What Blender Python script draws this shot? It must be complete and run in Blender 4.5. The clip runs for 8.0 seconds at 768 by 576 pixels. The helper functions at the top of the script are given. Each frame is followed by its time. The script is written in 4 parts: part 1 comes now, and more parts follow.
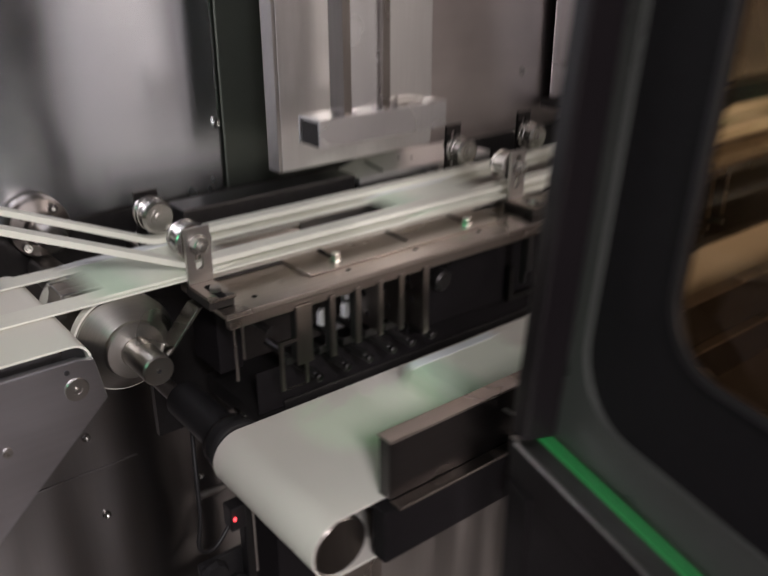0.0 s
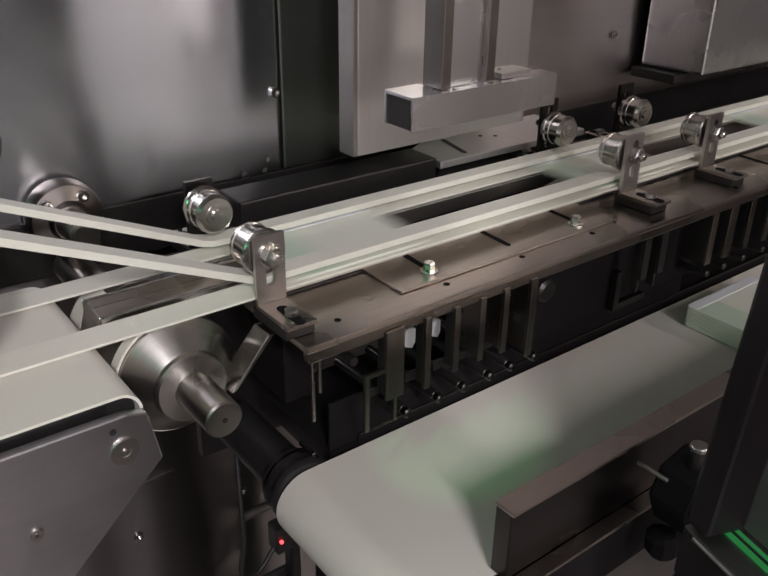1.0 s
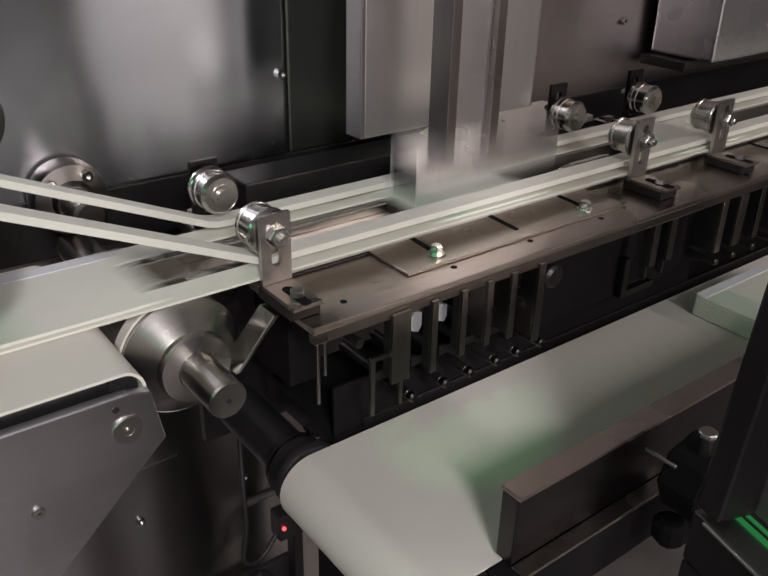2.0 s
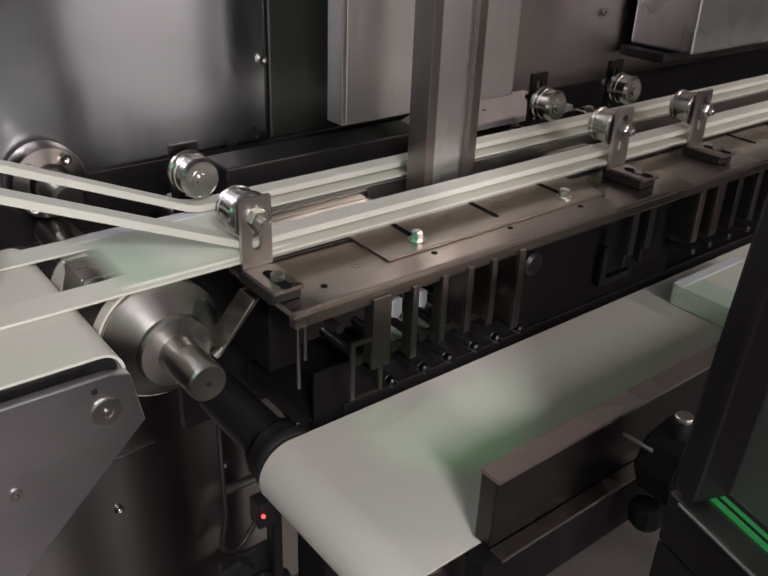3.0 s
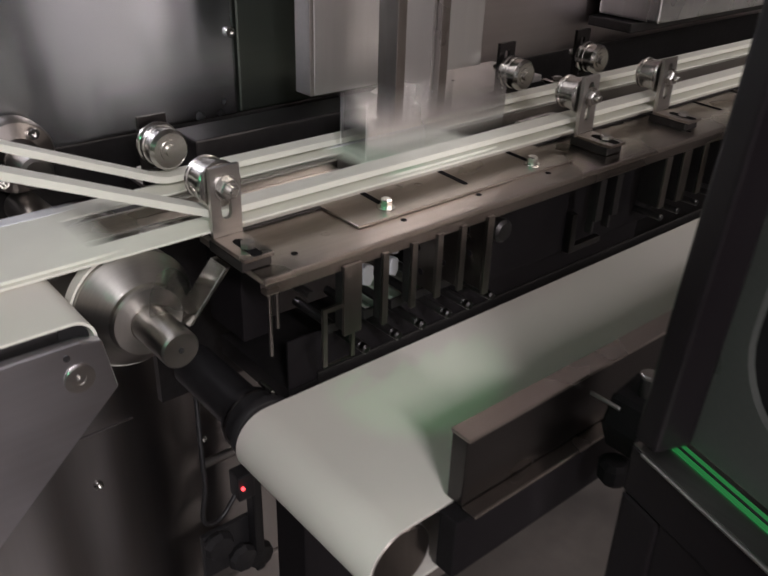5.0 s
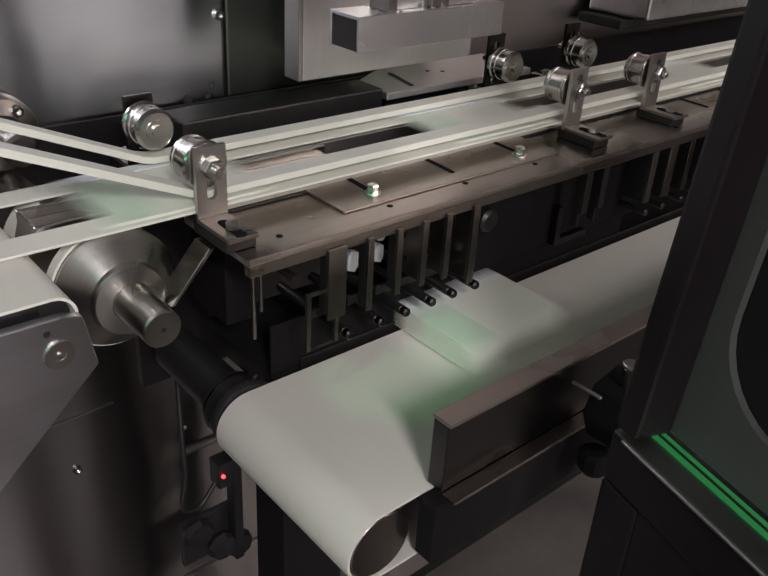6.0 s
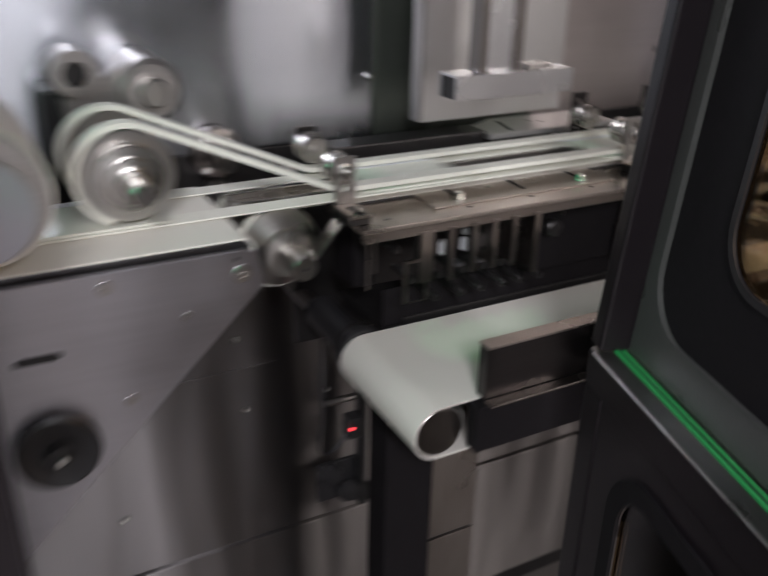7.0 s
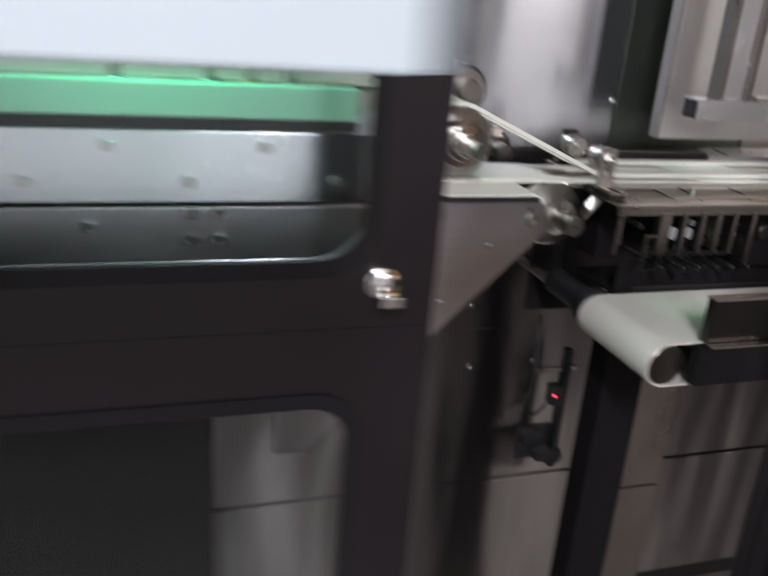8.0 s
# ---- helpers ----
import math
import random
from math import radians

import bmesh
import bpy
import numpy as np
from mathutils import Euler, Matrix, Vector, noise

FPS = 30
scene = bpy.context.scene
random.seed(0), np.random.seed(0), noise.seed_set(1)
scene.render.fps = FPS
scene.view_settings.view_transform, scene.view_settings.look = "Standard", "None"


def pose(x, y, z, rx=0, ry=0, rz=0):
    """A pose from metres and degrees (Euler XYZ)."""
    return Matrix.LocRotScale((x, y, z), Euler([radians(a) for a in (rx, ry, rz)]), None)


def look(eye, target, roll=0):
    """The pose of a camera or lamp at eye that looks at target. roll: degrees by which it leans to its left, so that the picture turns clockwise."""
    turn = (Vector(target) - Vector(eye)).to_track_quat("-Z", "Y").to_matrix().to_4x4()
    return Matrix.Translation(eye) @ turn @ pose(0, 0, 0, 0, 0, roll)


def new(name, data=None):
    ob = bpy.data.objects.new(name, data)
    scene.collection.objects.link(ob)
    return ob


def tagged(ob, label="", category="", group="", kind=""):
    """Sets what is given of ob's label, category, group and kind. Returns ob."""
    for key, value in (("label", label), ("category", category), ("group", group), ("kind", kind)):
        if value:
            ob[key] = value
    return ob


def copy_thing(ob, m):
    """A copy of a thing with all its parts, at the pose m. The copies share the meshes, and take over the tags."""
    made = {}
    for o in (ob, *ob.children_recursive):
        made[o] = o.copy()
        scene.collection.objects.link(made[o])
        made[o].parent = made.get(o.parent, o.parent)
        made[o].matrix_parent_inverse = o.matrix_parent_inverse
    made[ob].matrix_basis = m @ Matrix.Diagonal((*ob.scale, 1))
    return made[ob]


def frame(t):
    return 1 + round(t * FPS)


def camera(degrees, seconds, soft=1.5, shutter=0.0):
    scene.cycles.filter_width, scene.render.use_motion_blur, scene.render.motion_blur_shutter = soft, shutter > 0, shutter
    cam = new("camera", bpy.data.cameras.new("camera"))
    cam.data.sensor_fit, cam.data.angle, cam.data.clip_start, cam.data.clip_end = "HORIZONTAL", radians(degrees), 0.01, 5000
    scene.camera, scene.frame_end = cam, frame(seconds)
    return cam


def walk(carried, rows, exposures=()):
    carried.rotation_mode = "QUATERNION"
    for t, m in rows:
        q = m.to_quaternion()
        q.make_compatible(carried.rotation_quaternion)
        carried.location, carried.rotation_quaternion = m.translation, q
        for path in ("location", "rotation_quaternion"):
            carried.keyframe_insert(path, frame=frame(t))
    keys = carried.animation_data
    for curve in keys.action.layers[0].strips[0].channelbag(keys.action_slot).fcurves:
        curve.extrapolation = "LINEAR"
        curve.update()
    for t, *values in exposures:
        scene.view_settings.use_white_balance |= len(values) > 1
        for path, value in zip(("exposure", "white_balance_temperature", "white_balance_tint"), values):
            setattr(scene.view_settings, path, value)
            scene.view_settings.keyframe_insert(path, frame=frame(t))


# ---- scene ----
cam = camera(50.0, 8.0, 1.5, 0.9)
PATH = [
    (0, (0.037, 0.043, 1.38), (1.177, 1.483, 0.587), -0.20),
    (0.2, (0.0405, 0.126, 1.3845), (1.1965, 1.5035, 0.507), -0.45),
    (0.5, (0.06, 0.179, 1.369), (1.164, 1.599, 0.494), 0.10),
    (1, (0.073, 0.221, 1.367), (1.171, 1.634, 0.473), 0.90),
    (1.5, (0.074, 0.225, 1.362), (1.156, 1.64, 0.454), 1.10),
    (2.8, (0.07, 0.223, 1.35), (1.186, 1.61, 0.437), 2.10),
    (3, (0.07, 0.222, 1.35), (1.193, 1.598, 0.429), 2.30),
    (3.5, (0.076, 0.235, 1.343), (1.208, 1.58, 0.39), 2.20),
    (4, (0.085, 0.243, 1.339), (1.221, 1.569, 0.362), 2.30),
    (4.5, (0.081, 0.24, 1.339), (1.216, 1.566, 0.361), 2.30),
    (5, (0.068, 0.207, 1.344), (1.215, 1.534, 0.385), 1.90),
    (5.2, (0.064, 0.199, 1.341), (1.219, 1.506, 0.364), 2.90),
    (6.3, (0.067, 0.205, 1.335), (1.239, 1.512, 0.377), 3.70),
    (6.5, (0.043, 0.153, 1.343), (1.156, 1.52, 0.398), 3.20),
    (6.7, (0.01, 0.07, 1.3655), (1.0525, 1.5105, 0.449), 0.95),
    (7, (-0.036, -0.089, 1.382), (0.831, 1.508, 0.545), 1.30),
    (7.5, (-0.112, -0.245, 1.37), (0.459, 1.508, 0.594), 1.20),
    (7.8, (-0.216, -0.285, 1.3515), (0.343, 1.475, 0.5815), 4.85),
    (8, (-0.334, -0.309, 1.338), (0.28, 1.459, 0.632), 4.80),
]

# ---- light ----
scene.view_settings.exposure = 0.15
world = bpy.data.worlds.new("hall_air")
scene.world = world
world.use_nodes = True
world.node_tree.nodes["Background"].inputs[0].default_value = (0.55, 0.57, 0.62, 1)
world.node_tree.nodes["Background"].inputs[1].default_value = 0.02


def area_lamp(name, at, target, sx, sy, power, colour):
    data = bpy.data.lights.new(name, "AREA")
    data.shape, data.size, data.size_y, data.energy, data.color = "RECTANGLE", sx, sy, power, colour
    ob = new(name, data)
    ob.matrix_world = look(at, target)
    return ob


# Ceiling tubes over the aisle, unseen; placed to suit reflections and the belt's shadow
TUBES = [(0.3, -2.4, 2.75, 0.16, 1.6, 34), (-0.75, -1.95, 2.75, 0.16, 1.2, 84), (-3.4, -1.9, 2.75, 0.16, 2.4, 50), (2.9, -2.75, 2.75, 0.16, 2.4, 42)]
for tx, ty, tz, tw, th, tp in TUBES:
    # The far tube is warm, to brown the far side of the machine
    area_lamp("tube_light", (tx, ty, tz - 0.03), (tx, ty + 0.001, 0), tw, th, tp, (1.0, 0.93, 0.945) if tx < 2 else (1.0, 0.86, 0.76))
# Green signal lamp inside the infeed cabin, unseen, inferred from the green-lit ledge
green = bpy.data.lights.new("green_signal_light", "SPOT")
green.energy, green.color, green.shadow_soft_size, green.spot_size, green.spot_blend = 1.5, (0.20, 1.0, 0.50), 0.05, radians(165), 0.3
new("green_signal_light", green).matrix_world = look((-0.30, 0.48, 1.365), (-0.301, 0.481, 1.0))
# Unseen spot added to make the green patch on the discharge belt
patch_spot = bpy.data.lights.new("green_patch_spot", "SPOT")
patch_spot.energy, patch_spot.color, patch_spot.shadow_soft_size, patch_spot.spot_size, patch_spot.spot_blend = 2.6, (0.22, 1.0, 0.32), 0.008, radians(10.5), 0.5
new("green_patch_spot", patch_spot).matrix_world = look((-0.03, 0.46, 1.66), (0.505, 0.66, 0.908))

# ---- materials ----


def material(name, colour, rough=0.5, metal=0.0, grain=0.0, scale=40.0, stretch=(1, 1, 1), bump=0.0, aniso=0.0, stain=0.0, coat=0.0, rough_var=0.0, trans=0.0, wave=0.0, broad=(1, 1, 1)):
    """A principled surface with a fine grain and a coarse stain, both in object space."""
    m = bpy.data.materials.new(name)
    m.use_nodes = True
    nt = m.node_tree
    b = nt.nodes["Principled BSDF"]
    b.inputs["Base Color"].default_value = (*colour, 1)
    b.inputs["Roughness"].default_value = rough
    b.inputs["Metallic"].default_value = metal
    b.inputs["Anisotropic"].default_value = aniso
    b.inputs["Anisotropic Rotation"].default_value = 0.25
    b.inputs["Coat Weight"].default_value = coat
    b.inputs["Transmission Weight"].default_value = trans
    geo = nt.nodes.new("ShaderNodeNewGeometry")
    mp = nt.nodes.new("ShaderNodeMapping")
    mp.inputs["Scale"].default_value = stretch
    nt.links.new(geo.outputs["Position"], mp.inputs["Vector"])
    fine = nt.nodes.new("ShaderNodeTexNoise")
    fine.inputs["Scale"].default_value, fine.inputs["Detail"].default_value = scale, 4
    nt.links.new(mp.outputs[0], fine.inputs["Vector"])
    coarse = nt.nodes.new("ShaderNodeTexNoise")
    coarse.inputs["Scale"].default_value, coarse.inputs["Detail"].default_value, coarse.inputs["Roughness"].default_value = 9, 3, 0.45
    cm = nt.nodes.new("ShaderNodeMapping")
    cm.inputs["Scale"].default_value = broad
    nt.links.new(geo.outputs["Position"], cm.inputs["Vector"])
    nt.links.new(cm.outputs[0], coarse.inputs["Vector"])
    if grain or stain:
        mix = nt.nodes.new("ShaderNodeMix")
        mix.data_type = "RGBA"
        mix.inputs["A"].default_value = (*[c * (1 - grain) for c in colour], 1)
        mix.inputs["B"].default_value = (*[min(1, c * (1 + grain)) for c in colour], 1)
        nt.links.new(fine.outputs["Fac"], mix.inputs["Factor"])
        mul = nt.nodes.new("ShaderNodeMix")
        mul.data_type, mul.blend_type = "RGBA", "MULTIPLY"
        ramp = nt.nodes.new("ShaderNodeMapRange")
        ramp.inputs["From Min"].default_value, ramp.inputs["From Max"].default_value = 0.22, 0.78
        ramp.inputs["To Min"].default_value, ramp.inputs["To Max"].default_value = 1 - stain, 1
        nt.links.new(coarse.outputs["Fac"], ramp.inputs["Value"])
        mul.inputs["Factor"].default_value = 1
        nt.links.new(mix.outputs["Result"], mul.inputs["A"])
        nt.links.new(ramp.outputs[0], mul.inputs["B"])
        nt.links.new(mul.outputs["Result"], b.inputs["Base Color"])
    if rough_var:
        rr = nt.nodes.new("ShaderNodeMapRange")
        rr.inputs["From Min"].default_value, rr.inputs["From Max"].default_value = 0.2, 0.8
        rr.inputs["To Min"].default_value, rr.inputs["To Max"].default_value = max(0.02, rough - rough_var), min(1, rough + rough_var)
        nt.links.new(coarse.outputs["Fac"], rr.inputs["Value"])
        nt.links.new(rr.outputs[0], b.inputs["Roughness"])
    if bump:
        bp = nt.nodes.new("ShaderNodeBump")
        bp.inputs["Strength"].default_value, bp.inputs["Distance"].default_value = bump, 0.0006
        nt.links.new(fine.outputs["Fac"], bp.inputs["Height"])
        nt.links.new(bp.outputs[0], b.inputs["Normal"])
    if wave:
        wm = nt.nodes.new("ShaderNodeMapping")
        wm.inputs["Scale"].default_value = (4.2, 4.2, 0.8)
        nt.links.new(geo.outputs["Position"], wm.inputs["Vector"])
        wn = nt.nodes.new("ShaderNodeTexNoise")
        wn.inputs["Scale"].default_value, wn.inputs["Detail"].default_value = 1.0, 2
        nt.links.new(wm.outputs[0], wn.inputs["Vector"])
        wb = nt.nodes.new("ShaderNodeBump")
        wb.inputs["Strength"].default_value, wb.inputs["Distance"].default_value = 1.0, wave
        nt.links.new(wn.outputs["Fac"], wb.inputs["Height"])
        if bump:
            nt.links.new(wb.outputs[0], bp.inputs["Normal"])
        else:
            nt.links.new(wb.outputs[0], b.inputs["Normal"])
    if aniso:
        tan = nt.nodes.new("ShaderNodeTangent")
        tan.direction_type, tan.axis = "RADIAL", "Z"
        nt.links.new(tan.outputs[0], b.inputs["Tangent"])
    return m


def glowing(name, colour, strength):
    m = bpy.data.materials.new(name)
    m.use_nodes = True
    b = m.node_tree.nodes["Principled BSDF"]
    b.inputs["Base Color"].default_value = (*colour, 1)
    b.inputs["Emission Color"].default_value = (*colour, 1)
    b.inputs["Emission Strength"].default_value = strength
    return m


STEEL = material("brushed_steel", (0.50, 0.475, 0.455), 0.34, 1, 0.1, 220, (0.05, 1, 1), 0.12, 0.0, 0.15, rough_var=0.08)
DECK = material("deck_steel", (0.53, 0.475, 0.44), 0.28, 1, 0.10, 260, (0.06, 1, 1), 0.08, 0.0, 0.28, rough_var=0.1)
# Deck steel in a darker copy, mostly for faces seen in shade
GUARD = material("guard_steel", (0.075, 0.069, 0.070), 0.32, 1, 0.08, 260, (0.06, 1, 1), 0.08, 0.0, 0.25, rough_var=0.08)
# Darker than bare steel: shade under the deck is in the colour
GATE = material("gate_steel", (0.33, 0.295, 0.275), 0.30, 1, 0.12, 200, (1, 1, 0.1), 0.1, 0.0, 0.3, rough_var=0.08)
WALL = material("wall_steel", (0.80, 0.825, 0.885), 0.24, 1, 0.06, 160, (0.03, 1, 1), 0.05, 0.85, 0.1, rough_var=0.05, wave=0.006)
# Stain stretched upright: reflection streaks are put into the colour
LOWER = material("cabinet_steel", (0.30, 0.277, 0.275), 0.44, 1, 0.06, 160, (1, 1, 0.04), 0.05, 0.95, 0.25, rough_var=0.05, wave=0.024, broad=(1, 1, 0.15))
TURNED = material("turned_steel", (0.52, 0.50, 0.47), 0.31, 1, 0.14, 900, (0.06, 1, 0.06), 0.15, 0.0, 0.12, rough_var=0.06)
CHROME = material("bolt_steel", (0.60, 0.585, 0.56), 0.2, 1, 0.05, 200, bump=0.03)
GREY = material("grey_plate", (0.56, 0.545, 0.58), 0.36, 1, 0.08, 200, (0.05, 1, 1), 0.1, 0.0, 0.14, rough_var=0.08)
DARKSTEEL = material("dark_steel", (0.075, 0.07, 0.07), 0.36, 0.8, 0.2, 120, bump=0.1, stain=0.4)
BLACK = material("black_plastic", (0.018, 0.017, 0.018), 0.45, 0, 0.2, 80, bump=0.05)
RUBBER = material("black_rubber", (0.012, 0.011, 0.012), 0.6, 0, 0.2, 100, bump=0.1)
RUBBER.node_tree.nodes["Principled BSDF"].inputs["Specular IOR Level"].default_value = 0.15
PAINT = material("dark_painted_frame", (0.012, 0.0092, 0.0108), 0.38, 0.0, 0.12, 300, bump=0.1, stain=0.25, rough_var=0.08)
DOORGREY = material("satin_grey_door_paint", (0.075, 0.077, 0.072), 0.30, 0.0, 0.12, 300, bump=0.1, stain=0.25, rough_var=0.08)
PAINT.node_tree.nodes["Principled BSDF"].inputs["Specular IOR Level"].default_value = 0.32
BELT = material("cream_belt", (0.80, 0.77, 0.70), 0.55, 0, 0.04, 900, bump=0.15, stain=0.06)
WHITEBELT = material("white_belt", (0.77, 0.725, 0.665), 0.62, 0, 0.03, 1200, (1, 1, 1), 0.25, stain=0.05)
STRAP = material("strap_belt", (0.84, 0.83, 0.74), 0.5, 0, 0.05, 700, (0.1, 1, 1), 0.1, stain=0.1)
POUCH = material("white_film", (0.80, 0.81, 0.72), 0.38, 0, 0.03, 60, bump=0.1)
POUCHGREEN = material("green_film", (0.62, 0.74, 0.60), 0.3, 0, 0.05, 60, bump=0.1)
WHITE = material("white_panel_paint", (0.80, 0.82, 0.86), 0.5, 0, 0.02, 50, stain=0.03)
# Stands for the shade inside the pusher head
DARK = material("hollow_shade", (0.03, 0.027, 0.028), 0.6, 0, 0.2, 50)
FLOOR = material("grey_floor", (0.14, 0.125, 0.115), 0.4, 0, 0.15, 30, stain=0.3)
HALL = material("hall_wall", (0.74, 0.73, 0.73), 0.8, 0, 0.05, 20, stain=0.1)
BRASS = material("brass_fitting", (0.6, 0.42, 0.18), 0.3, 1, 0.1, 100)
POLISHED = material("polished_steel", (0.56, 0.54, 0.51), 0.22, 1, 0.12, 500, (0.1, 1, 0.1), 0.1, 0.0, 0.1, rough_var=0.06)
RAIL = material("worn_rail_metal", (0.40, 0.39, 0.37), 0.36, 1, 0.15, 240, (1, 0.05, 1), 0.1, 0.0, 0.4, rough_var=0.1)
# Glows faintly in place of the green lamp's reflection on the rail
RAILGLINT = glowing("green_rail_glint", (0.02, 0.40, 0.08), 0.26)
RAILGLINT.node_tree.nodes["Principled BSDF"].inputs["Base Color"].default_value = (0.03, 0.07, 0.035, 1)
PANEL = material("hanging_panel_paint", (0.41, 0.455, 0.475), 0.5, 0, 0.02, 50, stain=0.03)
# Green lamp light on the ledge, partly put into its base colour
LEDGE = material("green_lit_ledge", (0.45, 0.74, 0.60), 0.5, 0, 0.02, 50, stain=0.03)
PUSH = material("pusher_steel", (0.84, 0.835, 0.85), 0.27, 1, 0.08, 200, (1, 1, 0.05), 0.08, 0.4, 0.15, rough_var=0.06)
# Near-black for black parts, open holes and shade drawn below the deck
VOID = material("near_black", (0.010, 0.0085, 0.0095), 0.8, 0, 0.2, 60)
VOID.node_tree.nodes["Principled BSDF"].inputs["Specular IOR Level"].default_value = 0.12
SLIDE = material("pale_slide_plastic", (0.66, 0.64, 0.57), 0.5, 0, 0.05, 300, (0.1, 1, 1), 0.08, stain=0.12)
DRUM = material("pale_drum_cap", (0.46, 0.46, 0.52), 0.5, 0, 0.04, 100, bump=0.05, stain=0.12)
TUBE = glowing("lamp_tube", (1.0, 0.95, 0.92), 6.0)
LED = glowing("red_led", (1.0, 0.05, 0.06), 3.0)
GLOWGREEN = glowing("green_lens", (0.1, 1.0, 0.35), 3.0)



def sheet_pane(name, tint):
    """Thin acrylic sheet: clear or tinted, with a faint gloss."""
    m = bpy.data.materials.new(name)
    m.use_nodes = True
    nt = m.node_tree
    nt.nodes.remove(nt.nodes["Principled BSDF"])
    clear = nt.nodes.new("ShaderNodeBsdfTransparent")
    clear.inputs["Color"].default_value = (*tint, 1)
    gloss = nt.nodes.new("ShaderNodeBsdfGlossy")
    gloss.inputs["Roughness"].default_value = 0.03
    gloss.inputs["Color"].default_value = (0.9, 0.9, 0.9, 1)
    fres = nt.nodes.new("ShaderNodeFresnel")
    fres.inputs["IOR"].default_value = 1.25
    mix = nt.nodes.new("ShaderNodeMixShader")
    nt.links.new(fres.outputs[0], mix.inputs[0])
    nt.links.new(clear.outputs[0], mix.inputs[1])
    nt.links.new(gloss.outputs[0], mix.inputs[2])
    nt.links.new(mix.outputs[0], nt.nodes["Material Output"].inputs["Surface"])
    return m


glass = sheet_pane("clear_pane", (0.95, 0.97, 0.96))
# Pane tint made up, to brown the light on the far belt
AMBER = sheet_pane("warm_tinted_pane", (0.80, 0.66, 0.49))

# ---- mesh helpers ----


def part(name, bm, mat, parent=None, label="", smooth=False, sharp=0.6):
    me = bpy.data.meshes.new(name)
    bmesh.ops.recalc_face_normals(bm, faces=bm.faces)
    if smooth:
        for fc in bm.faces:
            fc.smooth = True
        for e in bm.edges:
            if len(e.link_faces) == 2 and e.calc_face_angle(0) > sharp:
                e.smooth = False
    bm.to_mesh(me)
    bm.free()
    me.materials.append(mat)
    ob = new(name, me)
    if parent is not None:
        ob.parent = parent
    if label:
        tagged(ob, label)
    return ob


def thing(name, at=(0, 0, 0), label="", category="", group="", kind=""):
    ob = new(name)
    ob.empty_display_size = 0.02
    ob.location = at
    return tagged(ob, label, category, group, kind)


def box(x0, x1, y0, y1, z0, z1, bevel=0.0, bm=None, seg=2):
    b = bmesh.new()
    bmesh.ops.create_cube(b, size=1)
    bmesh.ops.scale(b, vec=(x1 - x0, y1 - y0, z1 - z0), verts=b.verts)
    bmesh.ops.translate(b, vec=((x0 + x1) / 2, (y0 + y1) / 2, (z0 + z1) / 2), verts=b.verts)
    if bevel:
        bmesh.ops.bevel(b, geom=b.edges[:], offset=bevel, segments=seg, affect="EDGES", profile=0.6)
    return join(bm, b)


def join(bm, b):
    if bm is None:
        return b
    me = bpy.data.meshes.new("tmp")
    b.to_mesh(me)
    b.free()
    bm.from_mesh(me)
    bpy.data.meshes.remove(me)
    return bm


AX = {"x": Matrix.Rotation(math.pi / 2, 4, "Y"), "y": Matrix.Rotation(-math.pi / 2, 4, "X"), "z": Matrix.Identity(4)}


def lathe(profile, axis="y", at=(0, 0, 0), seg=40, bm=None):
    """profile: (radius, distance along the axis) pairs; turned round the axis through at."""
    b = bmesh.new()
    rings = []
    for r, h in profile:
        if r < 1e-6:
            rings.append([b.verts.new((0, 0, h))])
        else:
            rings.append([b.verts.new((r * math.cos(2 * math.pi * i / seg), r * math.sin(2 * math.pi * i / seg), h)) for i in range(seg)])
    for lo, hi in zip(rings, rings[1:]):
        for i in range(seg):
            j = (i + 1) % seg
            if len(lo) == 1 and len(hi) == 1:
                continue
            if len(lo) == 1:
                b.faces.new((lo[0], hi[i], hi[j]))
            elif len(hi) == 1:
                b.faces.new((lo[i], lo[j], hi[0]))
            else:
                b.faces.new((lo[i], lo[j], hi[j], hi[i]))
    bmesh.ops.transform(b, matrix=Matrix.Translation(at) @ AX[axis], verts=b.verts)
    return join(bm, b)


def cyl(axis, at, r, h, seg=24, bev=0.0, bm=None):
    """A solid cylinder from at, along the axis for h, with rounded rims."""
    bev = min(bev, r * 0.4, h * 0.4)
    prof = [(0, 0), (r - bev, 0), (r, bev), (r, h - bev), (r - bev, h), (0, h)] if bev else [(0, 0), (r, 0), (r, h), (0, h)]
    return lathe(prof, axis, at, seg, bm)


def prism(points, axis, lo, hi, bevel=0.0, bm=None):
    """An outline extruded along an axis: points are (x, z) for y, (y, z) for x, (x, y) for z."""
    b = bmesh.new()

    def put(u, v, w):
        return {"y": (u, w, v), "x": (w, u, v), "z": (u, v, w)}[axis]

    a = [b.verts.new(put(u, v, lo)) for u, v in points]
    c = [b.verts.new(put(u, v, hi)) for u, v in points]
    n = len(points)
    b.faces.new(a)
    b.faces.new(list(reversed(c)))
    for i in range(n):
        b.faces.new((a[i], a[(i + 1) % n], c[(i + 1) % n], c[i]))
    if bevel:
        bmesh.ops.bevel(b, geom=[e for e in b.edges], offset=bevel, segments=1, affect="EDGES")
    return join(bm, b)


